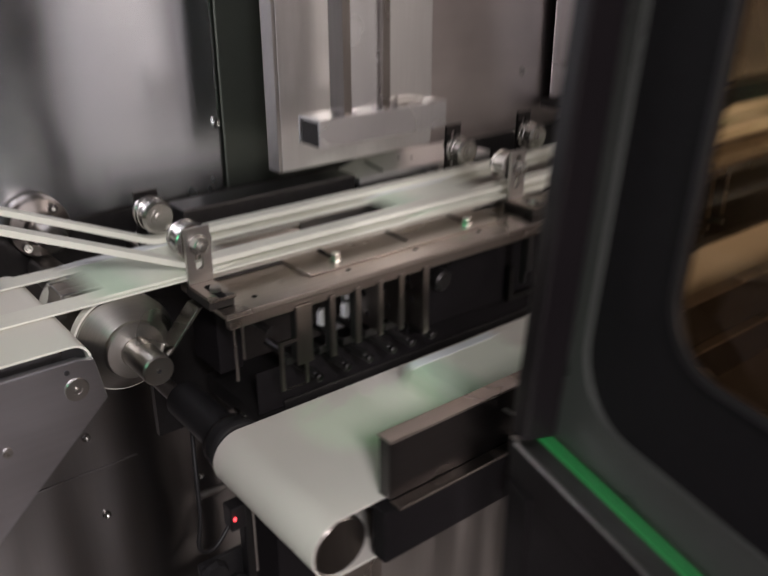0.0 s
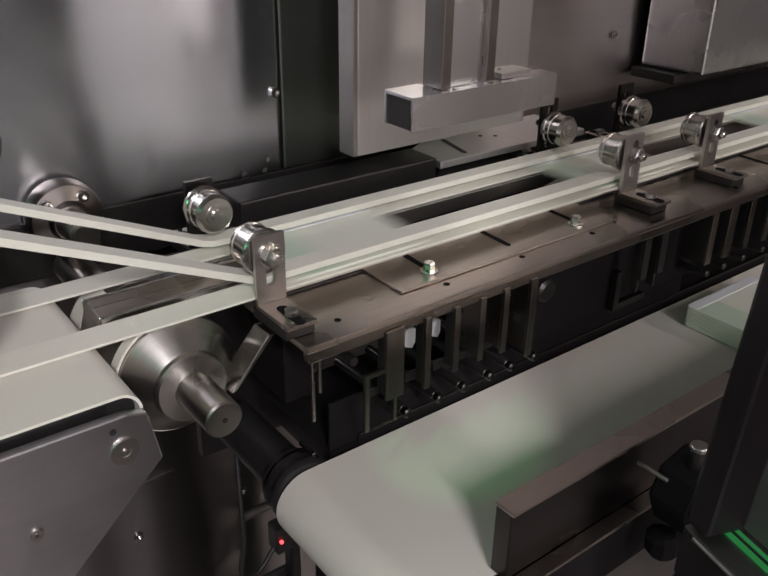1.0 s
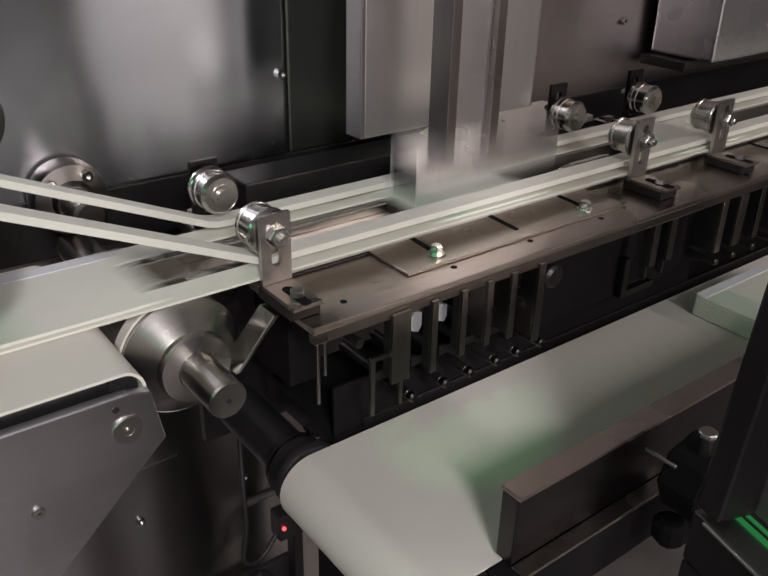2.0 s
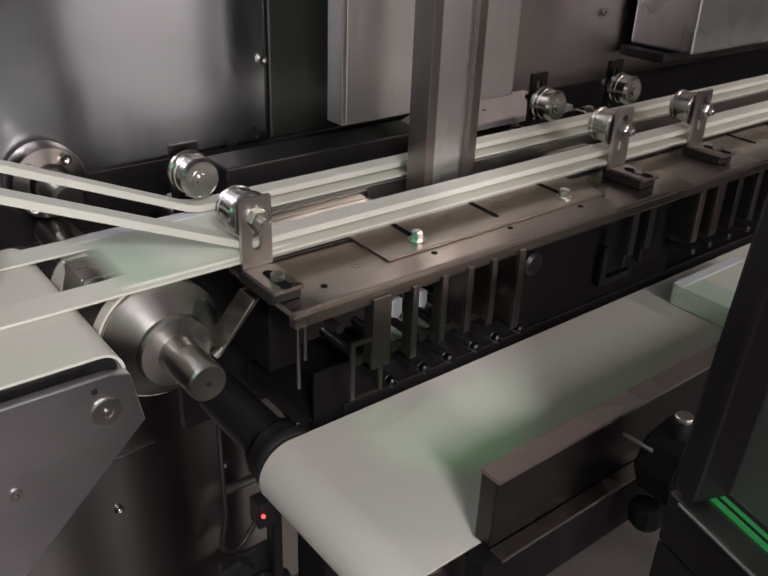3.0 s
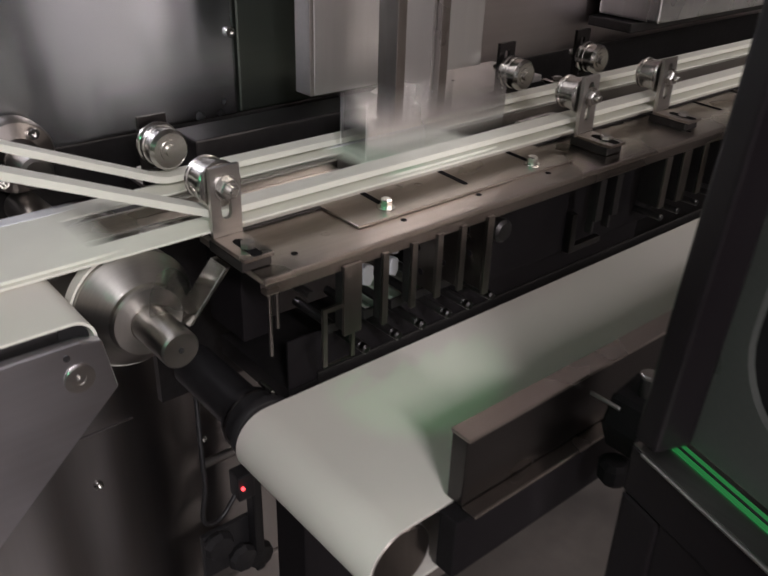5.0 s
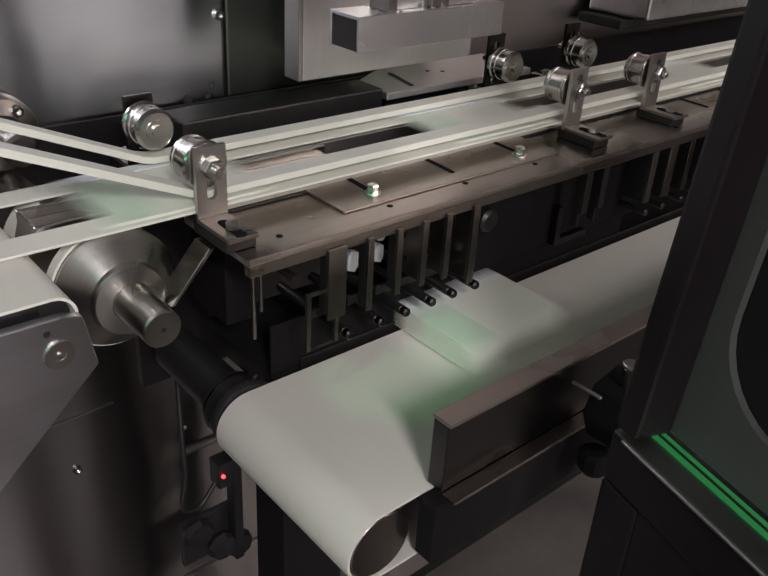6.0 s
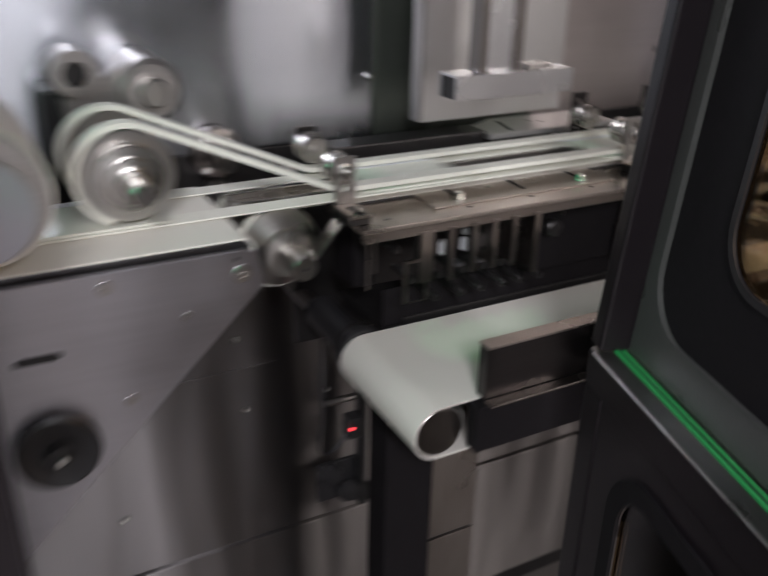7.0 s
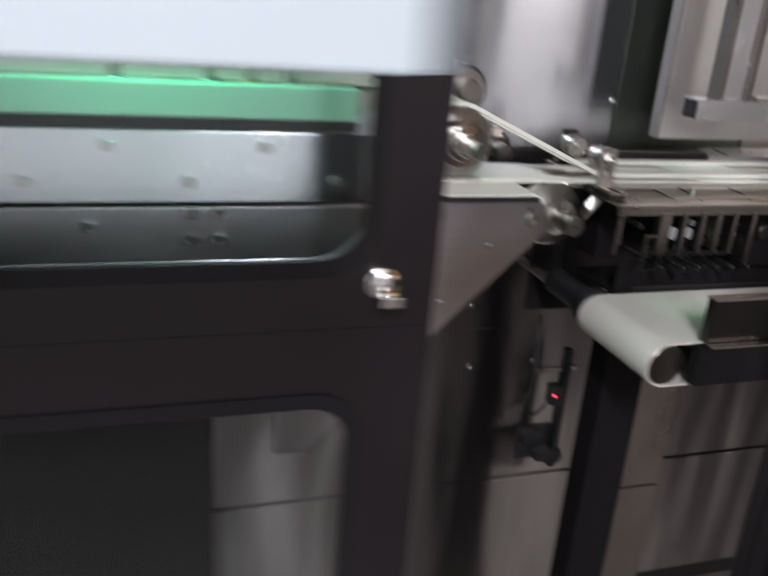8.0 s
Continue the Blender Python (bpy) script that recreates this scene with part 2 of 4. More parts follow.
def ring_sheet(outer, inner, axis, lo, hi, bm=None):
    """A plate with one hole; both outlines have the same count of points."""
    b = bmesh.new()

    def put(p, w):
        u, v = p
        return {"y": (u, w, v), "x": (w, u, v), "z": (u, v, w)}[axis]

    n = len(outer)
    vs = [[b.verts.new(put(p, w)) for p in pts] for pts in (outer, inner) for w in (lo, hi)]
    ol, oh, il, ih = vs
    for i in range(n):
        j = (i + 1) % n
        for q in ((ol[i], ol[j], il[j], il[i]), (oh[i], ih[i], ih[j], oh[j]), (ol[i], oh[i], oh[j], ol[j]), (il[i], il[j], ih[j], ih[i])):
            b.faces.new(q)
    return join(bm, b)


def round_rect(u0, u1, v0, v1, r, n=8):
    pts = []
    for cu, cv, a0 in ((u1 - r, v1 - r, 0), (u0 + r, v1 - r, 90), (u0 + r, v0 + r, 180), (u1 - r, v0 + r, 270)):
        for i in range(n + 1):
            a = radians(a0 + 90 * i / n)
            pts.append((cu + r * math.cos(a), cv + r * math.sin(a)))
    return pts


def rect_for(u0, u1, v0, v1, n=8):
    """A square-cornered outline with as many points as round_rect."""
    pts = []
    for cu, cv in ((u1, v1), (u0, v1), (u0, v0), (u1, v0)):
        pts += [(cu, cv)] * (n + 1)
    k, out = n + 1, []
    for i in range(4):
        here, before, after = pts[i * k], pts[(i - 1) * k], pts[((i + 1) % 4) * k]
        for j in range(k):
            s = j / n - 0.5
            other = before if s < 0 else after
            f = abs(s) * 0.4
            out.append((here[0] + (other[0] - here[0]) * f, here[1] + (other[1] - here[1]) * f))
    return out


def slot_outline(cx, cy, dx, dy, r, n=6):
    """A stadium outline from (cx, cy) to (cx + dx, cy + dy)."""
    a0, pts = math.atan2(dy, dx), []
    for px, py, s in ((cx + dx, cy + dy, -90), (cx, cy, 90)):
        for i in range(n + 1):
            a = a0 + radians(s + 180 * i / n)
            pts.append((px + r * math.cos(a), py + r * math.sin(a)))
    return pts


def loop_belt(path, y0, y1, thick, closed=True):
    """A belt: a strip of that thickness along a path of (x, z) points, from y0 to y1."""
    b, n = bmesh.new(), len(path)
    rows = []
    for i, (x, z) in enumerate(path):
        p, q = path[i - 1] if closed or i else path[i], path[(i + 1) % n] if closed or i < n - 1 else path[i]
        tx, tz = q[0] - p[0], q[1] - p[1]
        l = math.hypot(tx, tz) or 1
        nx, nz = -tz / l * thick, tx / l * thick
        rows.append([b.verts.new(c) for c in ((x, y0, z), (x, y1, z), (x + nx, y1, z + nz), (x + nx, y0, z + nz))])
    for i in range(n if closed else n - 1):
        a, c = rows[i], rows[(i + 1) % n]
        for k in range(4):
            b.faces.new((a[k], a[(k + 1) % 4], c[(k + 1) % 4], c[k]))
    if not closed:
        b.faces.new(rows[0])
        b.faces.new(list(reversed(rows[-1])))
    return b


def arc(cx, cz, r, a0, a1, n=14):
    return [(cx + r * math.cos(radians(a0 + (a1 - a0) * i / n)), cz + r * math.sin(radians(a0 + (a1 - a0) * i / n))) for i in range(n + 1)]


def hexhead(at, axis="z", r=0.0055, h=0.005, washer=True, bm=None):
    b = lathe([(0, 0), (r, 0), (r, h * 0.85), (r * 0.86, h), (0, h)], axis, at, 6, bm)
    if washer:
        b = cyl(axis, Vector(at) + Vector({"z": (0, 0, -0.0012), "y": (0, -0.0012, 0), "x": (-0.0012, 0, 0)}[axis]), r * 1.5, 0.0012, 20, 0, b)
    return b


def sockethead(at, axis, r=0.005, h=0.004, sign=1, bm=None):
    """A round cap screw with a hexagon socket; its head stands out along sign."""
    prof = [(0, 0), (r, 0), (r, h * 0.8 * sign), (r * 0.85, h * sign), (r * 0.5, h * sign), (r * 0.5, h * 0.4 * sign), (0, h * 0.4 * sign)]
    return lathe(prof, axis, at, 18, bm)


# ---- hall ----
FLOOR_OB = tagged(part("floor", box(-5, 9, -4, 5, -0.1, 0), FLOOR), "grey coated concrete factory floor", "floor", kind="structure")
# Ceiling and walls are unseen, assumed for the steel to reflect
tagged(part("ceiling", box(-5, 9, -5, 5, 2.9, 3.0), HALL), "pale plain hall ceiling with lamp tubes", "ceiling", kind="structure")
for nm, b in (("wall_south", box(-5, 9, -4.1, -4, 0, 2.9)), ("wall_north", box(-5, 9, 5, 5.1, 0, 2.9)), ("wall_west", box(-5.1, -5, -5, 5, 0, 2.9)), ("wall_east", box(9, 9.1, -5, 5, 0, 2.9))):
    tagged(part(nm, b, HALL), "plain pale factory hall wall", "wall", kind="structure")
for tx, ty, tz, tw, th, tp in TUBES:
    lamp = thing("ceiling_light", (tx, ty, tz), "long white fluorescent tube light under the ceiling", "lamp", "hall lights")
    part("housing", box(-tw / 2 - 0.03, tw / 2 + 0.03, -th / 2 - 0.03, th / 2 + 0.03, 0.03, 0.15, 0.004), WHITE, lamp)
    part("tube", box(-tw / 2, tw / 2, -th / 2, th / 2, 0.0, 0.028, 0.004), TUBE, lamp)

# ---- machine housing ----
BACK = 0.97
hp = thing("back_cover", (0, 0, 0), "tall brushed stainless steel rear cover of the packing machine", "machine panel", kind="structure")
coversh = part("cover_sheet", box(-1.6, 0.5125, BACK, BACK + 0.03, 1.078, 2.1, 0.004), WALL, hp)
part("joint_sheet", box(0.5155, 0.80, BACK + 0.002, BACK + 0.032, 1.078, 2.1, 0.003), material("olive_steel", (0.19, 0.21, 0.18), 0.45, 1, 0.06, 160, (0.03, 1, 1), 0.06, 0.0, 0.1), hp, "darker greenish stainless sheet")
# Warm far light is partly put into this steel's brown tone
part("dark_sheet", box(0.803, 2.4, BACK + 0.001, BACK + 0.031, 1.078, 2.1, 0.003), material("warm_lit_steel", (0.70, 0.63, 0.62), 0.32, 1, 0.06, 160, (0.03, 1, 1), 0.06, 0.8, 0.2), hp, "stainless sheet with warm light in its colour")
# Dark strip draws the shade in the gap below the cover
part("gap_shade_strip", box(-1.6, 2.4, BACK + 0.005, BACK + 0.03, 1.02, 1.0775, 0.002), DARKSTEEL, hp, "dark strip for the shaded gap under the cover")
for sx, sz in ((0.506, 1.165), (0.506, 1.36), (1.055, 1.174), (1.055, 1.40), (0.506, 1.55)):
    part("screw", sockethead((sx, BACK, sz), "y", 0.0055, 0.005, -1), CHROME, coversh)

lp = thing("base_cabinet", (0, 0, 0), "brushed stainless lower cabinet front with a level joint", "machine panel", kind="structure")
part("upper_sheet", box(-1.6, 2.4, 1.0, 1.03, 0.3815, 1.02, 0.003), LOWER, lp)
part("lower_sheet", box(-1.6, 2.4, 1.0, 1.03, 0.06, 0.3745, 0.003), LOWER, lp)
part("joint_backing", box(-1.6, 2.4, 1.0305, 1.034, 0.36, 0.40), VOID, lp)
part("bent_seam", box(-0.3, 0.36, 0.996, 0.9995, 0.718, 0.724, 0.0008), LOWER, lp, "folded sheet edge")
part("plinth", box(-1.6, 2.4, 1.02, 1.06, 0, 0.06), DARKSTEEL, lp)
for sx, sz in ((0.447, 0.647), (0.306, 0.647), (0.296, 0.776), (0.70, 0.66), (0.10, 0.50)):
    part("screw", sockethead((sx, 1.0, sz), "y", 0.006, 0.005, -1), CHROME, lp)
# Unseen roof added to keep ceiling light off the belts
tagged(part("light_block_roof", box(-1.6, 2.4, 0.42, 1.6, 2.101, 2.13), GREY), "flat grey sheet added overhead to block lamp light", "machine panel", kind="structure")

# bright plate behind the pusher
bp = thing("backing_plate", (0, 0, 0), "bright stainless steel backing plate behind the pusher", "machine panel")
part("plate", box(0.524, 0.752, 0.846, 0.85, 1.124, 1.62, 0.001), material("bright_steel", (0.80, 0.785, 0.78), 0.33, 1, 0.06, 180, (1, 1, 0.05), 0.06, 0.5, 0.12), bp)
part("edge_fold", box(0.519, 0.524, 0.846, 0.87, 1.124, 1.62, 0.001), STEEL, bp, "folded bright edge")
# Dark bar added for the shade between the rear belt and cover
part("shadow_filler", box(0.40, 0.635, 0.856, 0.90, 1.07, 1.10, 0.002), DARKSTEEL, bp)
part("post", box(0.60, 0.64, 0.86, 0.96, 1.12, 1.62, 0.002), STEEL, bp)
tr = thing("side_tray", (0, 0, 0), "pale steel side tray with a slot, beside the belts", "machine tray")
part("tray", prism([(0.645, 0.86), (0.88, 0.86), (0.88, 0.945), (0.70, 0.945), (0.645, 0.915)], "z", 1.084, 1.092, 0.001), material("tray_steel", (0.80, 0.79, 0.78), 0.48, 1, 0.06, 180, (1, 0.05, 1), 0.06, 0.0, 0.12), tr)
part("slot", prism(slot_outline(0.69, 0.872, 0.012, 0.05, 0.003), "z", 1.0922, 1.0926), BLACK, tr)
part("hole", cyl("z", (0.75, 0.91, 1.0922), 0.0025, 0.0005, 12), BLACK, tr)
part("hole", cyl("z", (0.765, 0.90, 1.0922), 0.0025, 0.0005, 12), BLACK, tr)
part("stay", box(0.66, 0.88, 0.88, 0.94, 1.0, 1.0838, 0.001), DARKSTEEL, tr)

bx = thing("electric_box", (0, 0, 0), "stainless steel box with a folded lower edge", "machine box")
part("body", box(1.115, 1.75, 0.86, 0.96, 1.128, 1.60, 0.004), PUSH, bx)
part("flange", box(1.10, 1.75, 0.89, 0.965, 1.112, 1.126, 0.002), DARKSTEEL, bx)

# ---- deck of the stacker ----
DZ = 1.066
deck = thing("stacker_deck", (0, 0, 0), "brown-grey steel deck plate with slots and bolts", "machine deck")
part("deck_plate", box(0.340, 1.75, 0.652, 0.746, DZ - 0.006, DZ, 0.0012), DECK, deck)
part("front_lip", box(0.346, 1.75, 0.660, 0.668, DZ - 0.020, DZ - 0.0063, 0.001), GATE, deck)
coverp = part("cover_plate", prism([(0.447, 0.679), (0.719, 0.679), (0.719, 0.744), (0.447, 0.744)], "z", DZ + 0.0003, DZ + 0.0028, 0.0005), DECK, deck, "thin bolted cover plate")
part("far_deck", box(0.300, 1.75, 0.818, 0.862, DZ - 0.012, DZ, 0.001), DARKSTEEL, deck)
for x0 in (0.498, 0.591, 0.685):
    part("slot", prism(slot_outline(x0 - 0.004, 0.741, -0.003, -0.045, 0.0028), "z", DZ + 0.0028, DZ + 0.0032), VOID, coverp)
for x0 in (0.93, 1.02, 1.11):
    part("slot", prism(slot_outline(x0, 0.738, -0.003, -0.045, 0.0028), "z", DZ + 0.0001, DZ + 0.0006), VOID, deck)
for bx0, by0 in ((0.489, 0.695), (0.673, 0.693)):
    part("bolt", hexhead((bx0, by0, DZ + 0.0041), "z", 0.0052, 0.0075), CHROME, coverp)
for hx, hy in ((0.381, 0.6740), (0.489, 0.6720), (0.580, 0.6740), (0.674, 0.6730), (0.762, 0.6800), (0.910, 0.6950), (0.907, 0.6660), (1.15, 0.668), (1.26, 0.668)):
    part("hole", cyl("z", (hx, hy, DZ), 0.0028, 0.0004, 14), VOID, deck)
part("screw", sockethead((0.421, 0.689, DZ - 0.002), "z", 0.0045, 0.0024, 1), DECK, deck)
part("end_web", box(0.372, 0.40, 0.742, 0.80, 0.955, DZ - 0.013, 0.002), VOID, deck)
part("slant_bracket", prism([(0.297, 1.024), (0.3305, 1.0625), (0.336, 1.0625), (0.3005, 1.024)], "y", 0.690, 0.712, 0.0005), POLISHED, deck, "bare steel slanted strut")


def guide_roller(x, near=True, top=1.133):
    """A grooved steel pressing roller on an angle bracket; near: bracket on the camera's side of the belt."""
    ob = thing("guide_roller", (x, 0, 0), "polished steel belt roller on a slotted angle bracket", "roller", "belt rollers")
    s = 1 if near else -1
    yb = 0.708 if near else 0.838  # outer face of the upright
    zc = 1.117

    def yy(a, b):
        return (yb + s * a, yb + s * b) if s > 0 else (yb + s * b, yb + s * a)

    y0, y1 = yy(0, 0.004)
    back = 1.138 if x < 0.5 else 1.147
    up = ring_sheet(rect_for(-0.0125, 0.0125, 1.0788, top if near else back), [(p[0], p[1]) for p in round_rect(-0.0042, 0.0042, 1.092, top - 0.006 if near else back - 0.008, 0.0041)], "y", y0, y1)
    # Far uprights get darker steel, so their shade is in the colour
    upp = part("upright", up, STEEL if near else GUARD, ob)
    f0, f1 = yy(-0.043, 0.004)
    footp = part("foot", box(-0.0125, 0.0125, f0, f1, 1.0750, 1.0785, 0.0006), DECK, ob, "bolted foot plate")
    part("spacer", box(-0.0125, 0.0125, f0 + 0.004, f1 + 0.004 * s, 1.0665, 1.0748, 0.0006), DARKSTEEL, ob)
    sl0 = yb - s * 0.016
    part("slot", prism(slot_outline(0.0, sl0 + s * 0.002, 0.0, -s * 0.025, 0.0042), "z", 1.0786, 1.079), VOID, footp)
    part("foot_bolt", hexhead((0.0, yb - s * 0.027, 1.0792), "z", 0.0056, 0.0045, False), STEEL, footp)
    # turned roller with rims
    a0 = yb + s * 0.006
    prof = [(0, 0), (0.012, 0), (0.0195, 0.0015), (0.021, 0.003), (0.021, 0.006), (0.0195, 0.0075), (0.0195, 0.012), (0.0185, 0.0125), (0.0185, 0.0215), (0.0195, 0.022), (0.0195, 0.0245), (0.0165, 0.028), (0.0165, 0.0275), (0.010, 0.0275), (0.010, 0.0285), (0.0055, 0.0285), (0.0055, 0.031), (0, 0.031)]
    part("roller", lathe([(r * 0.88, h * s) for r, h in prof], "y", (0, a0, zc - 0.001), 36), POLISHED, ob, smooth=True)
    part("roller_screw", sockethead((0, a0 + s * 0.0271, zc - 0.001), "y", 0.0042, 0.0028, s), CHROME, ob)
    n0 = yb - s * 0.0004
    part("washer", lathe([(0, 0), (0.0098, 0), (0.0098, -0.0016 * s), (0, -0.0016 * s)], "y", (0, n0, zc), 24), CHROME, upp)
    part("nut", lathe([(0, 0), (0.0082, 0), (0.0082, -0.005 * s), (0.0068, -0.0062 * s), (0, -0.006 * s)], "y", (0, n0 - s * 0.0016, zc), 6), CHROME, upp)
    part("stud", cyl("y", (0, min(n0, n0 - s * 0.013), zc), 0.0036, 0.013, 14, 0.0008), CHROME, upp)
    return ob


for rx in (0.345, 0.772, 0.914):
    guide_roller(rx, True, 1.133 if rx < 0.5 else 1.138)
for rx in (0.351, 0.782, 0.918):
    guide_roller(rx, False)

# ---- transport belts ----
PX, PZ = 0.271, 1.0345   # flanged drive pulley
WX, WZ, WR = 0.113, 1.137, 0.0475   # press wheels
for y0, y1 in ((0.720, 0.739), (0.805, 0.822)):
    path = [(2.1, 1.088), (0.358, 1.088), (0.346, 1.0885), (0.336, 1.091)]
    path += [(WX + WR * math.sin(radians(a)), WZ + WR * math.cos(radians(a))) for a in range(22, -160, -10)]
    tagged(part("upper_belt", loop_belt(path, y0, y1, -0.0055, closed=False), STRAP, smooth=True), "narrow pale cream upper transport belt strap", "belt", "transport belts")
for y0, y1 in ((0.7135, 0.740), (0.797, 0.8215)):
    tagged(part("lower_belt", box(-1.5, 2.1, y0, y1, 1.0812, 1.0832, 0.0004), STRAP), "flat pale cream lower transport belt strap", "belt", "transport belts")
    path = [(PX + 0.0465 * math.cos(radians(a)), PZ + 0.0465 * math.sin(radians(a))) for a in range(116, 300, 8)]
    tagged(part("pulley_belt", loop_belt(path, 0.7238 if y0 < 0.75 else 0.799, 0.7335 if y0 < 0.75 else 0.8205, -0.002, closed=False), STRAP, smooth=True), "pale belt wrapped round a drive pulley", "belt", "pulley belts")
    rail = thing("belt_rail", (0, 0, 0), "pale plastic slide rail under a transport belt", "rail", "belt rails")
    part("rail", box(0.345, 2.1, y0 + 0.019, y1 - 0.001, 1.0685, 1.0808, 0.0006), SLIDE, rail)
    part("rail_foot", box(0.345, 2.1, y0 + 0.017, y1 + 0.002, 1.0662, 1.0683, 0.0005), DARKSTEEL, rail)


def drive_pulley(y0):
    ob = thing("drive_pulley", (PX, y0, PZ), "turned steel flanged drive pulley on a shaft", "pulley", "drive pulleys")
    prof = [(0, -0.072), (0.0127, -0.072), (0.014, -0.0705), (0.014, -0.0255), (0.0150, -0.0260), (0.0262, -0.0240), (0.0275, -0.0225), (0.0282, -0.0190), (0.0445, -0.003), (0.0462, -0.0012), (0.0462, 0.0008), (0.0455, 0.0012), (0.0455, 0.012), (0.02, 0.0125), (0.02, 0.0600), (0, 0.0600)]
    part("pulley_body", lathe(prof, "y", (0, 0, 0), 64), TURNED, ob, smooth=True, sharp=0.38)
    part("centre_mark", cyl("y", (0, -0.0726, 0), 0.002, 0.0008, 12), BLACK, ob)
    return ob


drive_pulley(0.722)
fp = thing("drive_pulley", (PX, 0.7995, PZ), "turned steel rear pulley behind the belts", "pulley", "drive pulleys")
part("pulley_body", lathe([(0, -0.005), (0.0465, -0.005), (0.0465, -0.003), (0.0455, -0.0028), (0.0455, 0.0225), (0.0465, 0.023), (0.0465, 0.027), (0.02, 0.028), (0.016, 0.16), (0, 0.16)], "y", (0, 0, 0), 48), TURNED, fp, smooth=True)

# steel channel between the lower belts at the infeed
ch = thing("centre_guide", (0, 0, 0), "narrow folded steel guide between the belts", "guide rail")
part("web", box(0.232, 0.505, 0.7525, 0.7835, 1.072, 1.0745, 0.0006), DECK, ch)
part("lip", box(0.228, 0.505, 0.7490, 0.7522, 1.066, 1.0825, 0.0010), CHROME, ch)
part("lip", box(0.228, 0.505, 0.7838, 0.7870, 1.066, 1.0825, 0.0010), CHROME, ch)
part("nose", prism([(0.222, 1.058), (0.229, 1.0812), (0.2315, 1.0812), (0.2315, 1.058)], "y", 0.7525, 0.7835, 0.0006), STEEL, ch)
for gy in (0.7425, 0.7935):
    part("gap_lip", box(0.345, 2.1, gy, gy + 0.0018, 1.0662, 1.0805, 0.0004), STEEL, ch)
cg = thing("centre_guide", (0, 0, 0), "thin steel product guide between the straps", "guide rail")
part("web", box(0.685, 2.1, 0.752, 0.784, 1.066, 1.0685, 0.0006), DECK, cg)
part("lip", box(0.70, 2.1, 0.756, 0.758, 1.0687, 1.079, 0.0006), CHROME, cg)
part("tongue", prism([(0.70, 1.072), (0.74, 1.080), (0.80, 1.080), (0.80, 1.077), (0.74, 1.077)], "y", 0.768, 0.775, 0.0005), CHROME, cg)

# ---- press wheels over the infeed ----
pw = thing("press_wheel", (WX, 0, WZ), "twin steel press wheels with belts round them", "wheel")
for y0 in (0.715, 0.800):
    wheelp = part("wheel", lathe([(0, 0), (0.018, 0), (0.020, 0.002), (0.0455, 0.002), (0.0468, 0.0035), (0.0468, 0.0255), (0.0455, 0.027), (0.020, 0.027), (0.018, 0.029), (0, 0.029)], "y", (0, y0, 0), 48), TURNED, pw, smooth=True)
    part("hub", lathe([(0, -0.032), (0.0150, -0.032), (0.0160, -0.031), (0.0160, -0.019), (0.0230, -0.0185), (0.0240, -0.0175), (0.0240, -0.0105), (0.0330, -0.0100), (0.0340, -0.0090), (0.0340, -0.0002), (0, -0.0002)] if y0 < 0.75 else [(0, -0.012), (0.022, -0.012), (0.026, -0.006), (0.026, -0.0002), (0, -0.0002)], "y", (0, y0, 0), 36), CHROME, wheelp, smooth=True)
part("shaft", cyl("y", (0, 0.652, 0), 0.0115, 0.31, 28, 0.0015), TURNED, pw, smooth=True)
part("cap", cyl("y", (0, 0.6475, 0), 0.0108, 0.0043, 28, 0.001), CHROME, pw)
part("key", box(-0.002, 0.002, 0.675, 0.705, 0.0095, 0.0135, 0.0005), STEEL, pw)

# ---- infeed conveyor ----
inf = thing("infeed_conveyor", (0, 0, 0), "wide cream infeed belt between stainless side plates", "conveyor")
nose = arc(0.2030, 1.0655, 0.0125, 90, -70, 12)
part("belt", loop_belt([(-1.5, 1.078)] + nose, 0.652, 0.836, 0.002, closed=False), BELT, inf, smooth=True)
part("nose_bar", cyl("y", (0.2030, 0.657, 1.0655), 0.0110, 0.174, 24), BLACK, inf, smooth=True)
part("slide_bed", box(-1.5, 0.195, 0.655, 0.833, 1.062, 1.0765, 0.001), DARKSTEEL, inf)
side = [(-1.5, 1.0715), (0.203, 1.0715), (0.2165, 1.0675), (0.2225, 1.031), (0.018, 0.835), (-0.10, 0.72), (-0.14, 0.72), (-0.14, 0.99), (-1.5, 0.99)]
sidep = part("side_plate", prism(side, "y", 0.642, 0.650, 0.0008), GREY, inf, "grey stainless side plate with cut corner")
part("inner_frame", box(-1.5, 0.19, 0.651, 0.655, 1.00, 1.062), DARKSTEEL, inf)
part("side_plate", prism(side, "y", 0.838, 0.846, 0.0008), GREY, inf)
for sx, sz, r in ((0.199, 1.047, 0.0098), (0.066, 1.056, 0.007), (-0.06, 1.056, 0.007), (0.078, 0.932, 0.0055), (-0.08, 0.90, 0.0055), (0.14, 1.012, 0.004)):
    part("screw", lathe([(0, 0), (r, 0), (r, -0.0012), (r * 0.93, -0.002), (r * 0.4, -0.002), (r * 0.4, -0.0008), (r * 0.18, -0.0008), (r * 0.18, -0.0035), (0, -0.0035)], "y", (sx, 0.6419, sz), 28), STEEL, sidep)
part("screw_hole", cyl("y", (0.1935, 0.6413, 1.0635), 0.0022, 0.0008, 14), BLACK, inf)
part("slot", prism([(p[0], p[1]) for p in slot_outline(-0.018, 0.997, 0.034, 0.0, 0.004)], "y", 0.6412, 0.6419), BLACK, sidep)
